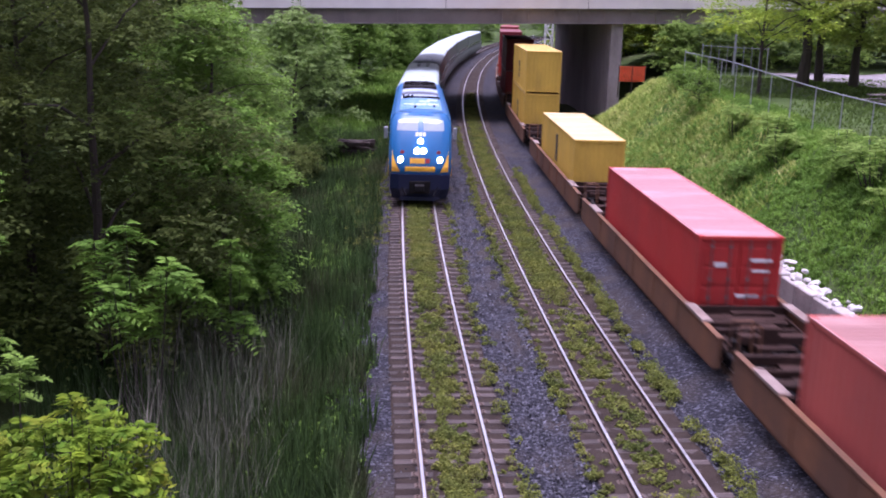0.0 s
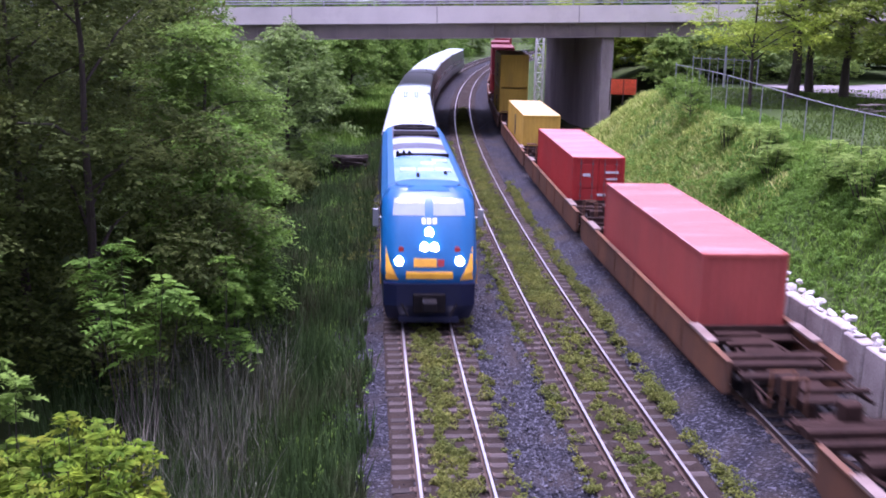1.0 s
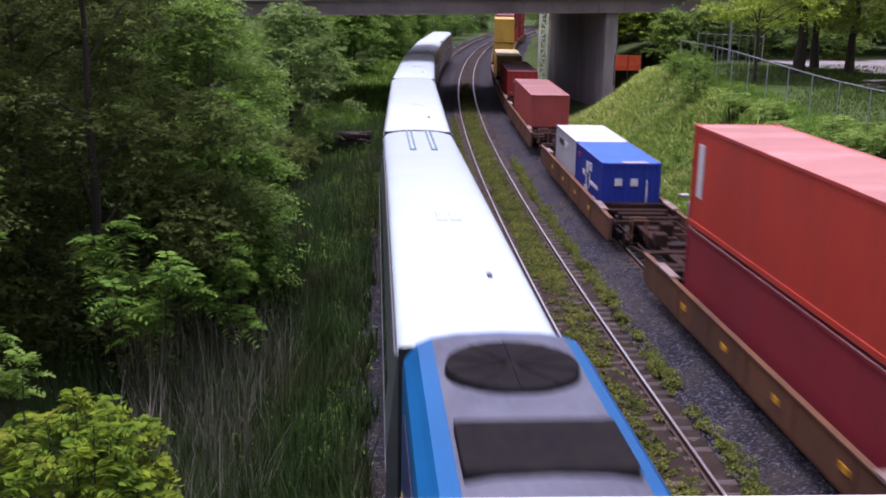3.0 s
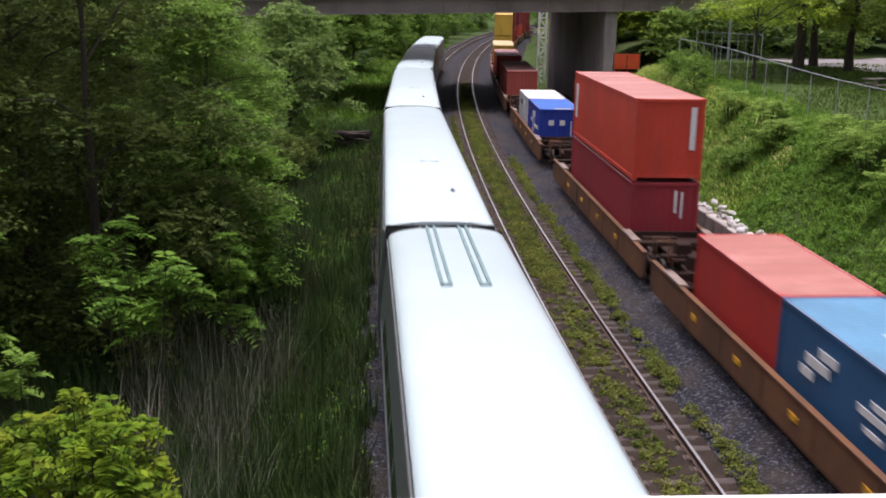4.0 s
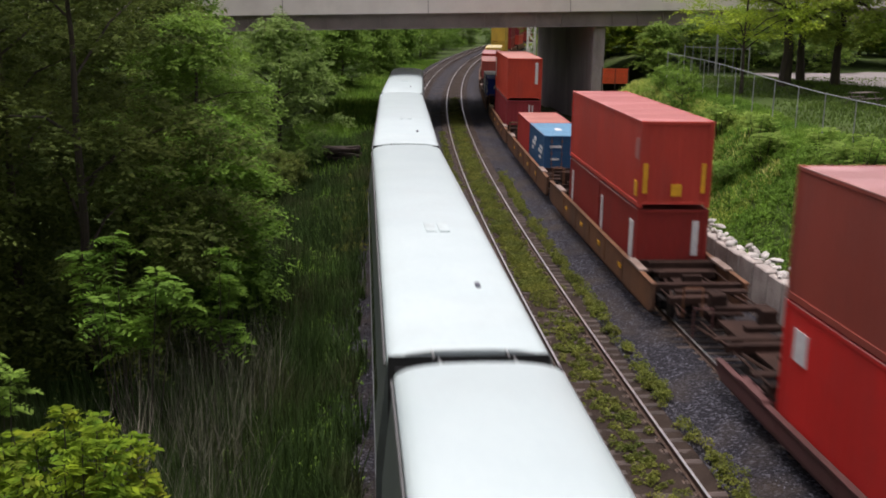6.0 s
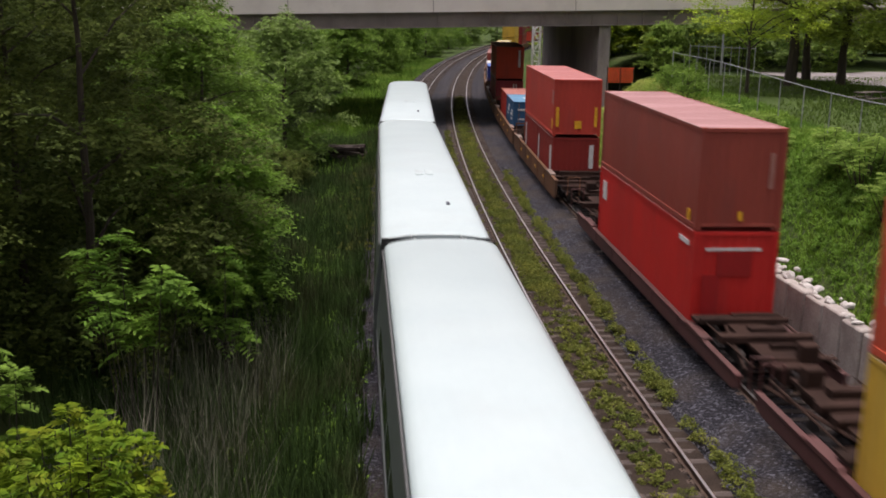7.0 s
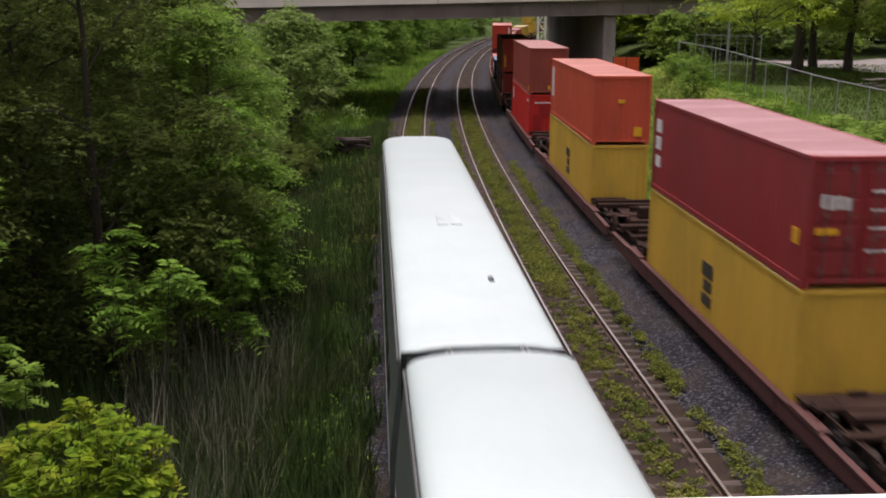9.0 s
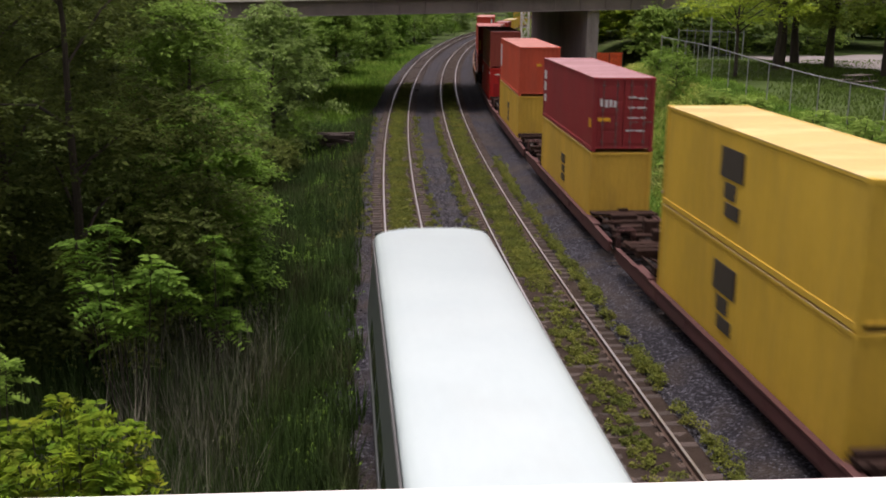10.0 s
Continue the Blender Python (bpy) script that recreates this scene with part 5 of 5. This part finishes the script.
def frond_leaves(rng, bases, ways, length, pairs=6, leaflet=0.20, droop=0.75):
    """Compound leaves: a drooping stem with paired leaflets."""
    out = []
    n = len(bases)
    w = unit(ways)
    side = unit(np.cross(w, np.array((0, 0, 1.0)) + 1e-3))
    for k in range(pairs):
        f = (k + 0.6) / pairs
        c = bases + w * (length[:, None] * f) + np.array((0, 0, -1.0)) * (length[:, None] * droop * f * f)
        for sg in (-1, 1):
            tipdir = unit(side * sg + w * 0.35 + np.array((0, 0, -0.35)))
            nr = unit(np.cross(tipdir, w) * sg + np.array((0, 0, 0.6)) + rng.normal(size=(n, 3)) * 0.15)
            ln = leaflet * (1.15 - 0.6 * abs(f - 0.4)) * (0.8 + 0.4 * rng.random(n)) * (0.4 + 0.6 * length / 0.55)
            out.append(leaf_quads(c, nr, tipdir, ln, ln * 0.36))
    return np.concatenate(out)


def trunk_mesh(rng, x, y, z0, h, r, limbs, spread, lean=(0, 0)):
    bm = bmesh.new()
    p = Vector((x, y, z0 - 0.3))
    n = 5
    pts = [p]
    for i in range(1, n + 1):
        p = Vector((x + lean[0] * i / n + rng.uniform(-1, 1) * r * 0.6, y + lean[1] * i / n + rng.uniform(-1, 1) * r * 0.6, z0 + h * i / n))
        pts.append(p)
    for i in range(n):
        tube(bm, pts[i], pts[i + 1], r * (1 - 0.75 * i / n) * (1.25 if i == 0 else 1), r * (1 - 0.75 * (i + 1) / n), n=8)
    tips = []
    for k in range(limbs):
        f = rng.uniform(0.3, 0.95)
        a = pts[0].lerp(pts[-1], f) if f > 0.9 else pts[min(n - 1, int(f * n))].lerp(pts[min(n, int(f * n) + 1)], f * n - int(f * n))
        ang = rng.uniform(0, 2 * math.pi)
        q = a + Vector((math.cos(ang), math.sin(ang), rng.uniform(0.15, 0.7))) * spread * rng.uniform(0.45, 0.8)
        mid = a.lerp(q, 0.5) + Vector((0, 0, spread * 0.06))
        rr = r * 0.35 * (1.1 - f)+0.02
        tube(bm, a, mid, rr, rr * 0.7, n=6)
        tube(bm, mid, q, rr * 0.7, rr * 0.3, n=5)
        tips.append(q)
    return bm, tips


def tree(x, y, h, r, leafmat, label, seed, low=0.25, per=60, size=0.22, clumps=70, shape=1.0, name="tree", trunk=0.16, clump_r=(0.55, 1.1), flat=0.55, squash=(1, 1)):
    """A tree: tapered trunk with limbs and an uneven crown of leaf clumps."""
    rng, nr = random.Random(seed), np.random.default_rng(seed)
    z0 = ground_z(x, y)
    t = thing(name, pose(0, 0, 0), label, "shrub" if name == "shrub" else "tree")
    bm, tips = trunk_mesh(rng, x, y, z0, h * 0.86, trunk, 9, r)
    part("trunk", bm, M_BARK, t)
    cl = []
    for i in range(clumps):
        f = rng.random()
        zz = low + (1 - low) * f
        # wide in the lower middle, narrower at the top, ragged
        prof = (math.sin(math.pi * min(1, (f * 0.82 + 0.16))) ** 0.7) * shape
        a = rng.uniform(0, 2 * math.pi)
        lump = 0.78 + 0.75 * noise.noise((seed * 3.1 + math.cos(a) * 1.3, math.sin(a) * 1.3, f * 3.5))
        k = r * prof * lump * (0.45 + 0.55 * rng.random() ** 0.5)
        cl.append((x + math.cos(a) * k * squash[0], y + math.sin(a) * k * squash[1], z0 + h * zz, rng.uniform(*clump_r)))
    for q in tips:
        cl.append((q.x, q.y, q.z, rng.uniform(*clump_r)))
    quads("crown", crown_leaves(nr, cl, per, size, flat), leafmat, t)
    return t


def sumac(x, y, h, r, leafmat, label, seed, stems=7, fronds=11, length=0.6, low=0.5, droop=0.6, pairs=6, leaflet=0.23):
    """Many-stemmed shrub: bare stems, each ending in a star of long compound leaves that arch over."""
    rng, nr = random.Random(seed), np.random.default_rng(seed)
    z0 = ground_z(x, y)
    t = thing("sumac_shrub", pose(0, 0, 0), label, "shrub")
    bm = bmesh.new()
    bs, ws, ls = [], [], []
    for i in range(stems):
        a, k = i * 2.4 + rng.uniform(-0.4, 0.4), r * math.sqrt((i + 0.5) / stems)
        f = low + (1 - low) * rng.random() ** 0.8 * (1 - 0.35 * (k / r) ** 2)
        top = Vector((x + math.cos(a) * k, y + math.sin(a) * k, z0 + h * f))
        foot = Vector((x + math.cos(a) * k * 0.35, y + math.sin(a) * k * 0.35, z0 - 0.2))
        tube(bm, foot, top, 0.022, 0.008, n=5)
        for j in range(fronds):
            aa = j * 2.4 + rng.uniform(-0.4, 0.4)
            up = rng.random()
            bs.append(tuple(top - Vector((0, 0, (1 - up) * length * 0.9))))
            ws.append((math.cos(aa), math.sin(aa), rng.uniform(-0.1, 0.3) + 0.6 * up))
            ls.append(length * rng.uniform(0.6, 1.15) * (1.1 - 0.35 * up))
    part("stem", bm, M_BARK, t)
    v = frond_leaves(nr, np.array(bs), np.array(ws), np.array(ls), pairs, leaflet, droop)
    quads("foliage", v, leafmat, t)
    return t


def blades(rng, x, y, z, h, w, lean=0.35):
    """Grass blades: narrow, bent, pointed."""
    n = len(x)
    a = rng.random(n) * 2 * np.pi
    d = np.stack([np.cos(a), np.sin(a), np.zeros(n)], 1)
    sd = np.stack([-np.sin(a), np.cos(a), np.zeros(n)], 1)
    p = np.stack([x, y, z], 1)
    ln = (lean * rng.random(n))[:, None]
    mid = p + d * (ln * h[:, None] * 0.35) + np.array((0, 0, 1)) * (h * 0.55)[:, None]
    tip = p + d * (ln * h[:, None]) + np.array((0, 0, 1)) * h[:, None]
    ww = w[:, None]
    return np.concatenate([np.stack([p - sd * ww / 2, p + sd * ww / 2, mid + sd * ww * 0.4, mid - sd * ww * 0.4], 1),
                           np.stack([mid - sd * ww * 0.4, mid + sd * ww * 0.4, tip + sd * ww * 0.04, tip - sd * ww * 0.04], 1)])


def fast_ground(xs, ys):
    return np.array([ground_z(a, b) for a, b in zip(xs, ys)])


def patch_of(rng, n, s0, s1, u0, u1, dens, power=1.0):
    """Points on the ground between two distances along the line and across it, thinned by a noise."""
    X, Y, Z = [], [], []
    while len(X) < n:
        s, u = s0 + (s1 - s0) * rng.random() ** power, u0 + (u1 - u0) * rng.random()
        x, y, _ = on_track(s, u)
        k = noise.noise((x * dens, y * dens, 2.2)) * 0.5 + 0.5
        if rng.random() < k * 1.6 - 0.15:
            X.append(x), Y.append(y), Z.append(ground_z(x, y))
    return np.array(X), np.array(Y), np.array(Z)


def stuff(ob, label, category):
    return tagged(ob, label, category, kind="stuff")


def build_grass():
    rng = np.random.default_rng(11)
    x, y, z = patch_of(rng, 34000, 12, 78, -6.5, -1.65, 0.35, 1.4)
    z = np.maximum(z, [-0.85 + 0.4 * (lateral(a, b)[1] + 3.2) for a, b in zip(x, y)])
    keep = np.array([lateral(a, b)[1] < -1.95 + 0.6 * noise.noise((a * 0.7, b * 0.7, 5)) for a, b in zip(x, y)])
    x, y, z = x[keep], y[keep], z[keep]
    h = 0.4 + 0.7 * rng.random(len(x)) * (1 + 0.6 * np.array([noise.noise((a * 0.5, b * 0.5, 7)) for a, b in zip(x, y)]))
    stuff(quads("tall_grass", blades(rng, x, y, z, h, 0.025 + 0.03 * rng.random(len(x)), 0.6), M_GRASS), "tall rank green grass beside the left track", "grass")
    x, y, z = patch_of(rng, 1700, 13, 28, -7.6, -3.9, 0.8)
    h = 1.4 + 1.3 * rng.random(len(x)) ** 1.5
    stuff(quads("dry_reeds", blades(rng, x, y, z, h, 0.010 + 0.012 * rng.random(len(x)), 0.55), M_REED), "thicket of dry grey-brown reed stalks", "reeds")
    x, y, z = patch_of(rng, 14000, 12, 34, -9.5, -3.0, 0.6)
    h = 0.6 + 1.3 * rng.random(len(x)) ** 1.5
    stuff(quads("rank_grass", blades(rng, x, y, z, h, 0.018 + 0.022 * rng.random(len(x)), 0.45), M_GRASS), "dull green grass among the dry reeds", "grass")
    cx, cy, cz = patch_of(rng, 420, 14, 66, -4.6, -1.9, 0.25)
    cl = [(a, b, c + 0.25, 0.2 + 0.35 * rng.random()) for a, b, c in zip(cx, cy, cz)]
    stuff(quads("verge_weeds", crown_leaves(rng, cl, 420, 0.11), M_GRASS_L), "leafy green weeds in the tall grass", "weeds")
    x, y, z = patch_of(rng, 80000, 16, 84, 11.6, 19.5, 0.3)
    h = 0.10 + 0.22 * rng.random(len(x))
    cx, cy, cz = patch_of(rng, 4200, 16, 72, 11.7, 18.2, 0.22)
    cl = [(a, b, c + 0.06, 0.14 + 0.38 * rng.random() ** 2) for a, b, c in zip(cx, cy, cz)]
    stuff(quads("bank_weeds", crown_leaves(rng, cl, 380, 0.10), M_LEAF_L), "low leafy weeds among the bank grass", "weeds")
    stuff(quads("bank_grass", blades(rng, x, y, z, h, 0.025 + 0.04 * rng.random(len(x)), 1.5), M_GRASS_L), "rough yellow-green grass on the bank", "grass")
    x, y, z = patch_of(rng, 24000, 46, 84, 11.8, 17.4, 0.3)
    fade = np.clip((np.hypot(x, y) - 46) / 22, 0, 1) > rng.random(len(x))
    x, y, z = x[fade], y[fade], z[fade]
    h = 0.15 + 0.30 * rng.random(len(x))
    stuff(quads("dry_bank_grass", blades(rng, x, y, z, h, 0.03 + 0.05 * rng.random(len(x)), 1.4), M_DRYGRASS), "yellowed dry grass on the bank near the bridge", "grass")
    x, y, z = patch_of(rng, 7000, 42, 62, 12.6, 16.2, 0.25)
    h = 0.12 + 0.2 * rng.random(len(x))
    stuff(quads("straw_patch", blades(rng, x, y, z, h, 0.03 + 0.05 * rng.random(len(x)), 1.8), M_DRYGRASS), "flattened straw-coloured grass on the bank", "grass")
    x, y, z = patch_of(rng, 30000, 20, 76, 18, 36, 0.2)
    h = 0.08 + 0.16 * rng.random(len(x))
    stuff(quads("lawn_grass", blades(rng, x, y, z, h, 0.05 + 0.05 * rng.random(len(x)), 0.8), M_LAWN), "mown lawn under the park trees", "grass")
    x, y, z = patch_of(rng, 16000, 60, 190, -9, -2.2, 0.2)
    h = 0.3 + 0.6 * rng.random(len(x))
    stuff(quads("verge_grass", blades(rng, x, y, z, h, 0.07 + 0.08 * rng.random(len(x)), 0.7), M_GRASS_L), "bright grass verge under and beyond the bridge", "grass")


def build_weeds():
    """Low leafy weeds in the tracks, in rows along the rails and between them."""
    rng = np.random.default_rng(21)
    bands = [(0.0, 0.24, 13, 110, 4200, 0.9), (-1.75, 0.25, 42, 80, 260, 0.3), (1.35, 0.16, 13, 80, 600, 0.45), (2.95, 0.13, 13, 80, 800, 0.6), (MID, 0.27, 13, 110, 2900, 0.7), (5.78, 0.13, 13, 60, 1000, 0.6),
             (2.75, 0.3, 13, 50, 120, 0.2), (MID, 0.27, 34, 105, 2600, 0.9), (0.0, 0.26, 36, 105, 2000, 0.9), (-2.3, 0.4, 40, 80, 380, 0.5)]
    cl = []
    for u, sd, s0, s1, n, dens in bands:
        made = 0
        while made < n:
            s = s0 + (s1 - s0) * rng.random() ** 1.35
            k = noise.noise((s * 0.6, u * 3.0, 1.0)) * 0.75 + 0.45 + 0.2 * (s > 32)
            made += 1
            if rng.random() > k * (0.6 + dens):
                continue
            x, y, _ = on_track(s, u + rng.normal() * sd)
            r = rng.uniform(0.05, 0.20) * (1.4 if u > 5 else 1)
            cl.append((x, y, -0.23 + r * 0.5, r))
    v = []
    for x, y, z, r in cl:
        n = int(26 + 260 * r)
        d = unit(rng.normal(size=(n, 3)))
        d[:, 2] = np.abs(d[:, 2]) * 0.8
        c = np.array((x, y, z)) + d * r * np.array((0.6, 0.6, 0.9)) * (0.4 + 0.6 * rng.random(n))[:, None]
        nr = unit(d * 0.4 + np.array((0, 0, 0.7)) + rng.normal(size=(n, 3)) * 0.4)
        s = 0.035 + 0.05 * rng.random(n)
        v.append(leaf_quads(c, nr, unit(d + rng.normal(size=(n, 3)) * 0.3), s, s * 0.55))
    stuff(quads("track_weeds", np.concatenate(v), M_WEED), "low yellow-green weeds growing along the rails", "weeds")


def build_trees():
    dk = "tall dark broad-leaved tree in the thicket beside the track"
    gl = "leafy green tree at the edge of the thicket"
    # left thicket, near to far
    tree(-7.0, 26.5, 13.5, 4.2, M_LEAF_D, dk, 1, 0.03, 300, 0.15, 130, clump_r=(0.6, 1.3))
    tree(-12.3, 23.0, 13.5, 5.0, M_LEAF_D, dk, 2, 0.03, 260, 0.16, 140, clump_r=(0.7, 1.4))
    tree(-10.5, 32.0, 14.0, 5.2, M_LEAF_D, dk, 3, 0.03, 230, 0.165, 170, clump_r=(0.7, 1.4))
    tree(-4.3, 31.0, 6.9, 2.3, M_LEAF_L, gl, 4, 0.06, 420, 0.15, 80, clump_r=(0.5, 1.0))
    tree(-5.1, 34.0, 9.6, 2.6, M_LEAF_M, gl, 12, 0.06, 330, 0.16, 90, clump_r=(0.5, 1.1))
    tree(-5.9, 36.5, 9.5, 3.3, M_LEAF_M, gl, 5, 0.04, 260, 0.155, 130, clump_r=(0.5, 1.1))
    tree(-16.5, 30.0, 15.0, 6.0, M_LEAF_D, dk, 11, 0.02, 120, 0.26, 170, clump_r=(0.8, 1.6))
    tree(-15.0, 41.0, 15.0, 6.0, M_LEAF_D, dk, 6, 0.02, 110, 0.26, 170, clump_r=(0.8, 1.6))
    tree(-8.8, 46.0, 11.5, 3.9, M_LEAF_D, dk, 7, 0.02, 120, 0.24, 130, clump_r=(0.7, 1.3))
    tree(-4.5, 63.5, 9.0, 3.7, M_LEAF_P, "rounded light green tree near the bridge", 8, 0.02, 130, 0.24, 120, clump_r=(0.6, 1.2))
    tree(-9.5, 59.0, 10.8, 4.2, M_LEAF_M, gl, 9, 0.02, 90, 0.28, 130, clump_r=(0.7, 1.4))
    tree(-15.0, 68.0, 12.5, 5.4, M_LEAF_D, dk, 10, 0.02, 70, 0.30, 130, clump_r=(0.9, 1.6))
    # dark undergrowth below the trees
    for i, (x, y, h, r) in enumerate(((-6.3, 28.0, 2.2, 1.4), (-13.5, 26.0, 4.0, 2.5), (-7.0, 33.0, 3.0, 2.0), (-6.0, 42.0, 3.0, 2.0), (-12.0, 36.0, 4.0, 2.6), (-6.6, 52.0, 3.4, 2.2), (-4.2, 56.5, 2.2, 1.5), (-4.5, 54.0, 1.7, 1.2))):
        tree(x, y, h, r, M_LEAF_D, "dark bushy undergrowth below the trees", 20 + i, 0.05, 230, 0.16, 60, clump_r=(0.4, 0.8), name="shrub", trunk=0.04)
    # shrubs in front of the thicket
    sm = "light green sumac shrub with long compound leaves"
    sumac(-4.95, 22.0, 6.3, 1.05, M_LEAF_L, sm, 31, 10, 15, 0.62, 0.45, 0.55)
    sumac(-3.5, 25.0, 4.7, 0.7, M_LEAF_L, sm, 32, 7, 14, 0.55, 0.45, 0.55)
    sumac(-8.2, 20.5, 8.6, 0.9, M_LEAF_L, sm, 33, 8, 14, 0.62, 0.6, 0.55)
    sumac(-6.45, 17.5, 4.7, 0.5, M_LEAF_M, sm, 37, 7, 11, 0.45, 0.5, 0.5)
    sy = "yellow-green young sumac shrub"
    sumac(-4.3, 14.3, 4.6, 1.25, M_LEAF_Y, sy, 34, 58, 9, 0.34, 0.52, 0.55, 4, 0.27)
    sumac(-3.9, 13.0, 3.8, 0.8, M_LEAF_Y, sy, 38, 24, 9, 0.33, 0.6, 0.55, 4, 0.27)
    sumac(-3.35, 13.4, 3.5, 0.65, M_LEAF_Y, sy, 36, 15, 9, 0.32, 0.62, 0.55, 4, 0.27)
    # right bank and park
    pk = "spreading park tree with pale green leaves behind the fence"
    pd = "spreading dark green park tree behind the fence"
    tree(23.9, 62.0, 9.8, 4.6, M_PARK, pk, 41, 0.34, 95, 0.20, 75, clump_r=(0.6, 1.3), trunk=0.11, flat=0.05)
    tree(28.3, 66.0, 13.0, 4.8, M_PARK_D, pd, 42, 0.24, 72, 0.24, 120, clump_r=(0.7, 1.4), trunk=0.36, flat=0.1)
    tree(31.0, 69.5, 13.0, 4.6, M_PARK_D, pd, 43, 0.24, 72, 0.24, 110, clump_r=(0.7, 1.4), trunk=0.28, flat=0.1)
    tree(31.8, 66.0, 13.0, 4.8, M_PARK_D, pd, 44, 0.20, 72, 0.24, 130, clump_r=(0.7, 1.4), trunk=0.28, flat=0.1)
    tree(33.0, 60.5, 13.0, 5.4, M_PARK_D, pd, 45, 0.22, 72, 0.24, 140, clump_r=(0.7, 1.5), trunk=0.40, flat=0.1)
    tree(34.0, 53.5, 12.0, 5.4, M_PARK_D, pd, 46, 0.22, 72, 0.24, 140, clump_r=(0.7, 1.5), trunk=0.3, flat=0.1)
    sb = "light green sumac shrub on the bank below the fence"
    for i, (x, y, h, r, k) in enumerate(((18.8, 51.5, 2.0, 0.8, 9), (18.5, 44.6, 1.5, 1.1, 13), (19.0, 47.0, 1.7, 0.8, 9), (18.5, 35.8, 1.9, 1.2, 14), (18.0, 32.6, 1.6, 1.0, 10), (19.2, 40.2, 1.3, 0.7, 8))):
        sumac(x, y, h, r, M_LEAF_B, sb, 50 + i, k, 12, 0.5, 0.45, 0.5, 5, 0.25)
    for i, (x, y, h, r) in enumerate(((19.4, 59.5, 2.4, 1.5), (20.6, 63.5, 2.2, 1.4), (20.6, 67.5, 1.5, 1.0), (18.6, 38.0, 0.9, 1.0), (17.4, 46.0, 0.7, 1.1))):
        tree(x, y, h, r, M_LEAF_M, "leafy green shrub on the bank below the fence", 60 + i, 0.12, 260, 0.13, 34, clump_r=(0.3, 0.6), name="shrub", trunk=0.03)
    # woods beyond the bridge
    fw = "tree in the woods beyond the bridge"
    k = 0
    for s, u, h, r in ((120, -13, 9, 4.5), (125, -9.5, 8, 4.0), (138, -12, 10, 5), (150, -8.5, 8, 4), (162, -10, 9, 4.5), (176, -8, 8, 4), (190, -9, 9, 5), (206, -8, 9, 5), (225, -8, 9, 5), (118, -22, 13, 6), (140, -22, 13, 6), (165, -20, 13, 6), (190, -18, 12, 6), (218, -17, 12, 6),
                       (245, -9, 10, 5), (268, -8, 10, 5), (290, -4, 11, 6), (305, 6, 12, 7), (260, 16, 10, 6), (225, 16, 9, 5), (190, 17, 9, 5), (160, 19, 9, 5)):
        k += 1
        x, y, _ = on_track(s, u)
        tree(x, y, h, r, M_LEAF_M if k % 3 else M_LEAF_L, fw, 70 + k, 0.02, 52, 0.36, 80, clump_r=(0.9, 1.9))
    for x, y, h, r in ((27, 117, 9, 4.5), (33, 116, 10, 5), (39, 118, 11, 5.5), (46, 116, 11, 6), (30, 125, 11, 5), (57, 113, 12, 6), (24.5, 118, 8, 4)):
        k += 1
        tree(x, y, h, r, M_PARK if k % 2 else M_LEAF_L, fw, 70 + k, 0.0, 40, 0.40, 120, clump_r=(0.9, 1.8))
    # woods behind the park and behind the thicket
    for x, y, h, r in ((58, 99, 11, 5), (59, 91, 11, 5.5), (62, 84, 12, 6), (69, 80, 12, 6), (78, 76, 12, 6), (88, 72, 12, 6), (37, 125, 10, 5), (66, 100, 14, 7), (80, 92, 14, 7), (48, 62, 12, 5.5), (58, 50, 12, 6),
                       (-24, 24, 14, 6), (-25, 36, 15, 6), (-24, 50, 14, 6), (-22, 62, 13, 6), (-22, 76, 13, 6), (-26, 122, 12, 6), (-34, 70, 15, 7), (-36, 45, 15, 7), (-18, 119, 12, 6)):
        k += 1
        tree(x, y, h, r, (M_PARK if k % 2 else M_LEAF_M) if x > 0 else (M_LEAF_M if k % 2 else M_LEAF_D), "tree in the woods around the park and railway", 70 + k, 0.0, 36, 0.42, 110, clump_r=(1.0, 2.0))
    for i, (x, y, h, r) in enumerate(((24.6, 82.2, 4.6, 1.9), (27.6, 81.6, 4.2, 2.1), (30.8, 81.2, 5.0, 2.2), (34.2, 80.2, 4.2, 2.2), (38.0, 80.8, 4.8, 2.4)  )):
        tree(x, y, h, r, M_LEAF_P if i % 2 else M_LEAF_B, "leafy green bush beside the bridge", 160 + i, 0.02, 110, 0.22, 80, clump_r=(0.5, 0.95), name="shrub", trunk=0.05)
    for i in range(13):
        x, y = 24.5 + i * 3.3, 113.5 + 1.5 * math.sin(i * 1.7)
        tree(x, y, 4.5 + 1.2 * math.sin(i * 2.3), 2.4, M_PARK if i % 3 else M_LEAF_L, "bushy shrub at the foot of the woods", 140 + i, 0.02, 60, 0.30, 60, clump_r=(0.7, 1.2), name="shrub", trunk=0.05)
    # far belt that closes the view all round
    rng = np.random.default_rng(77)
    cl = []
    for i in range(2400):
        a = rng.random() * 2 * math.pi
        d = 330 + 90 * rng.random()
        cl.append((60 + math.cos(a) * d, 60 + math.sin(a) * d, 14 * rng.random(), rng.uniform(4, 7)))
    stuff(quads("far_woods", crown_leaves(rng, cl, 2.2, 2.2), M_LEAF_D), "distant belt of green woods", "woods")


build_trees()
build_grass()
build_weeds()
build_track(0.0, "weed-grown railway track with rusty rails and old ties", 12, 100)
build_track(MID, "weed-grown middle track with bright rails and old ties", 12, 100)
build_track(FRT, "railway track under the freight wagons", 12, 60)

motions()
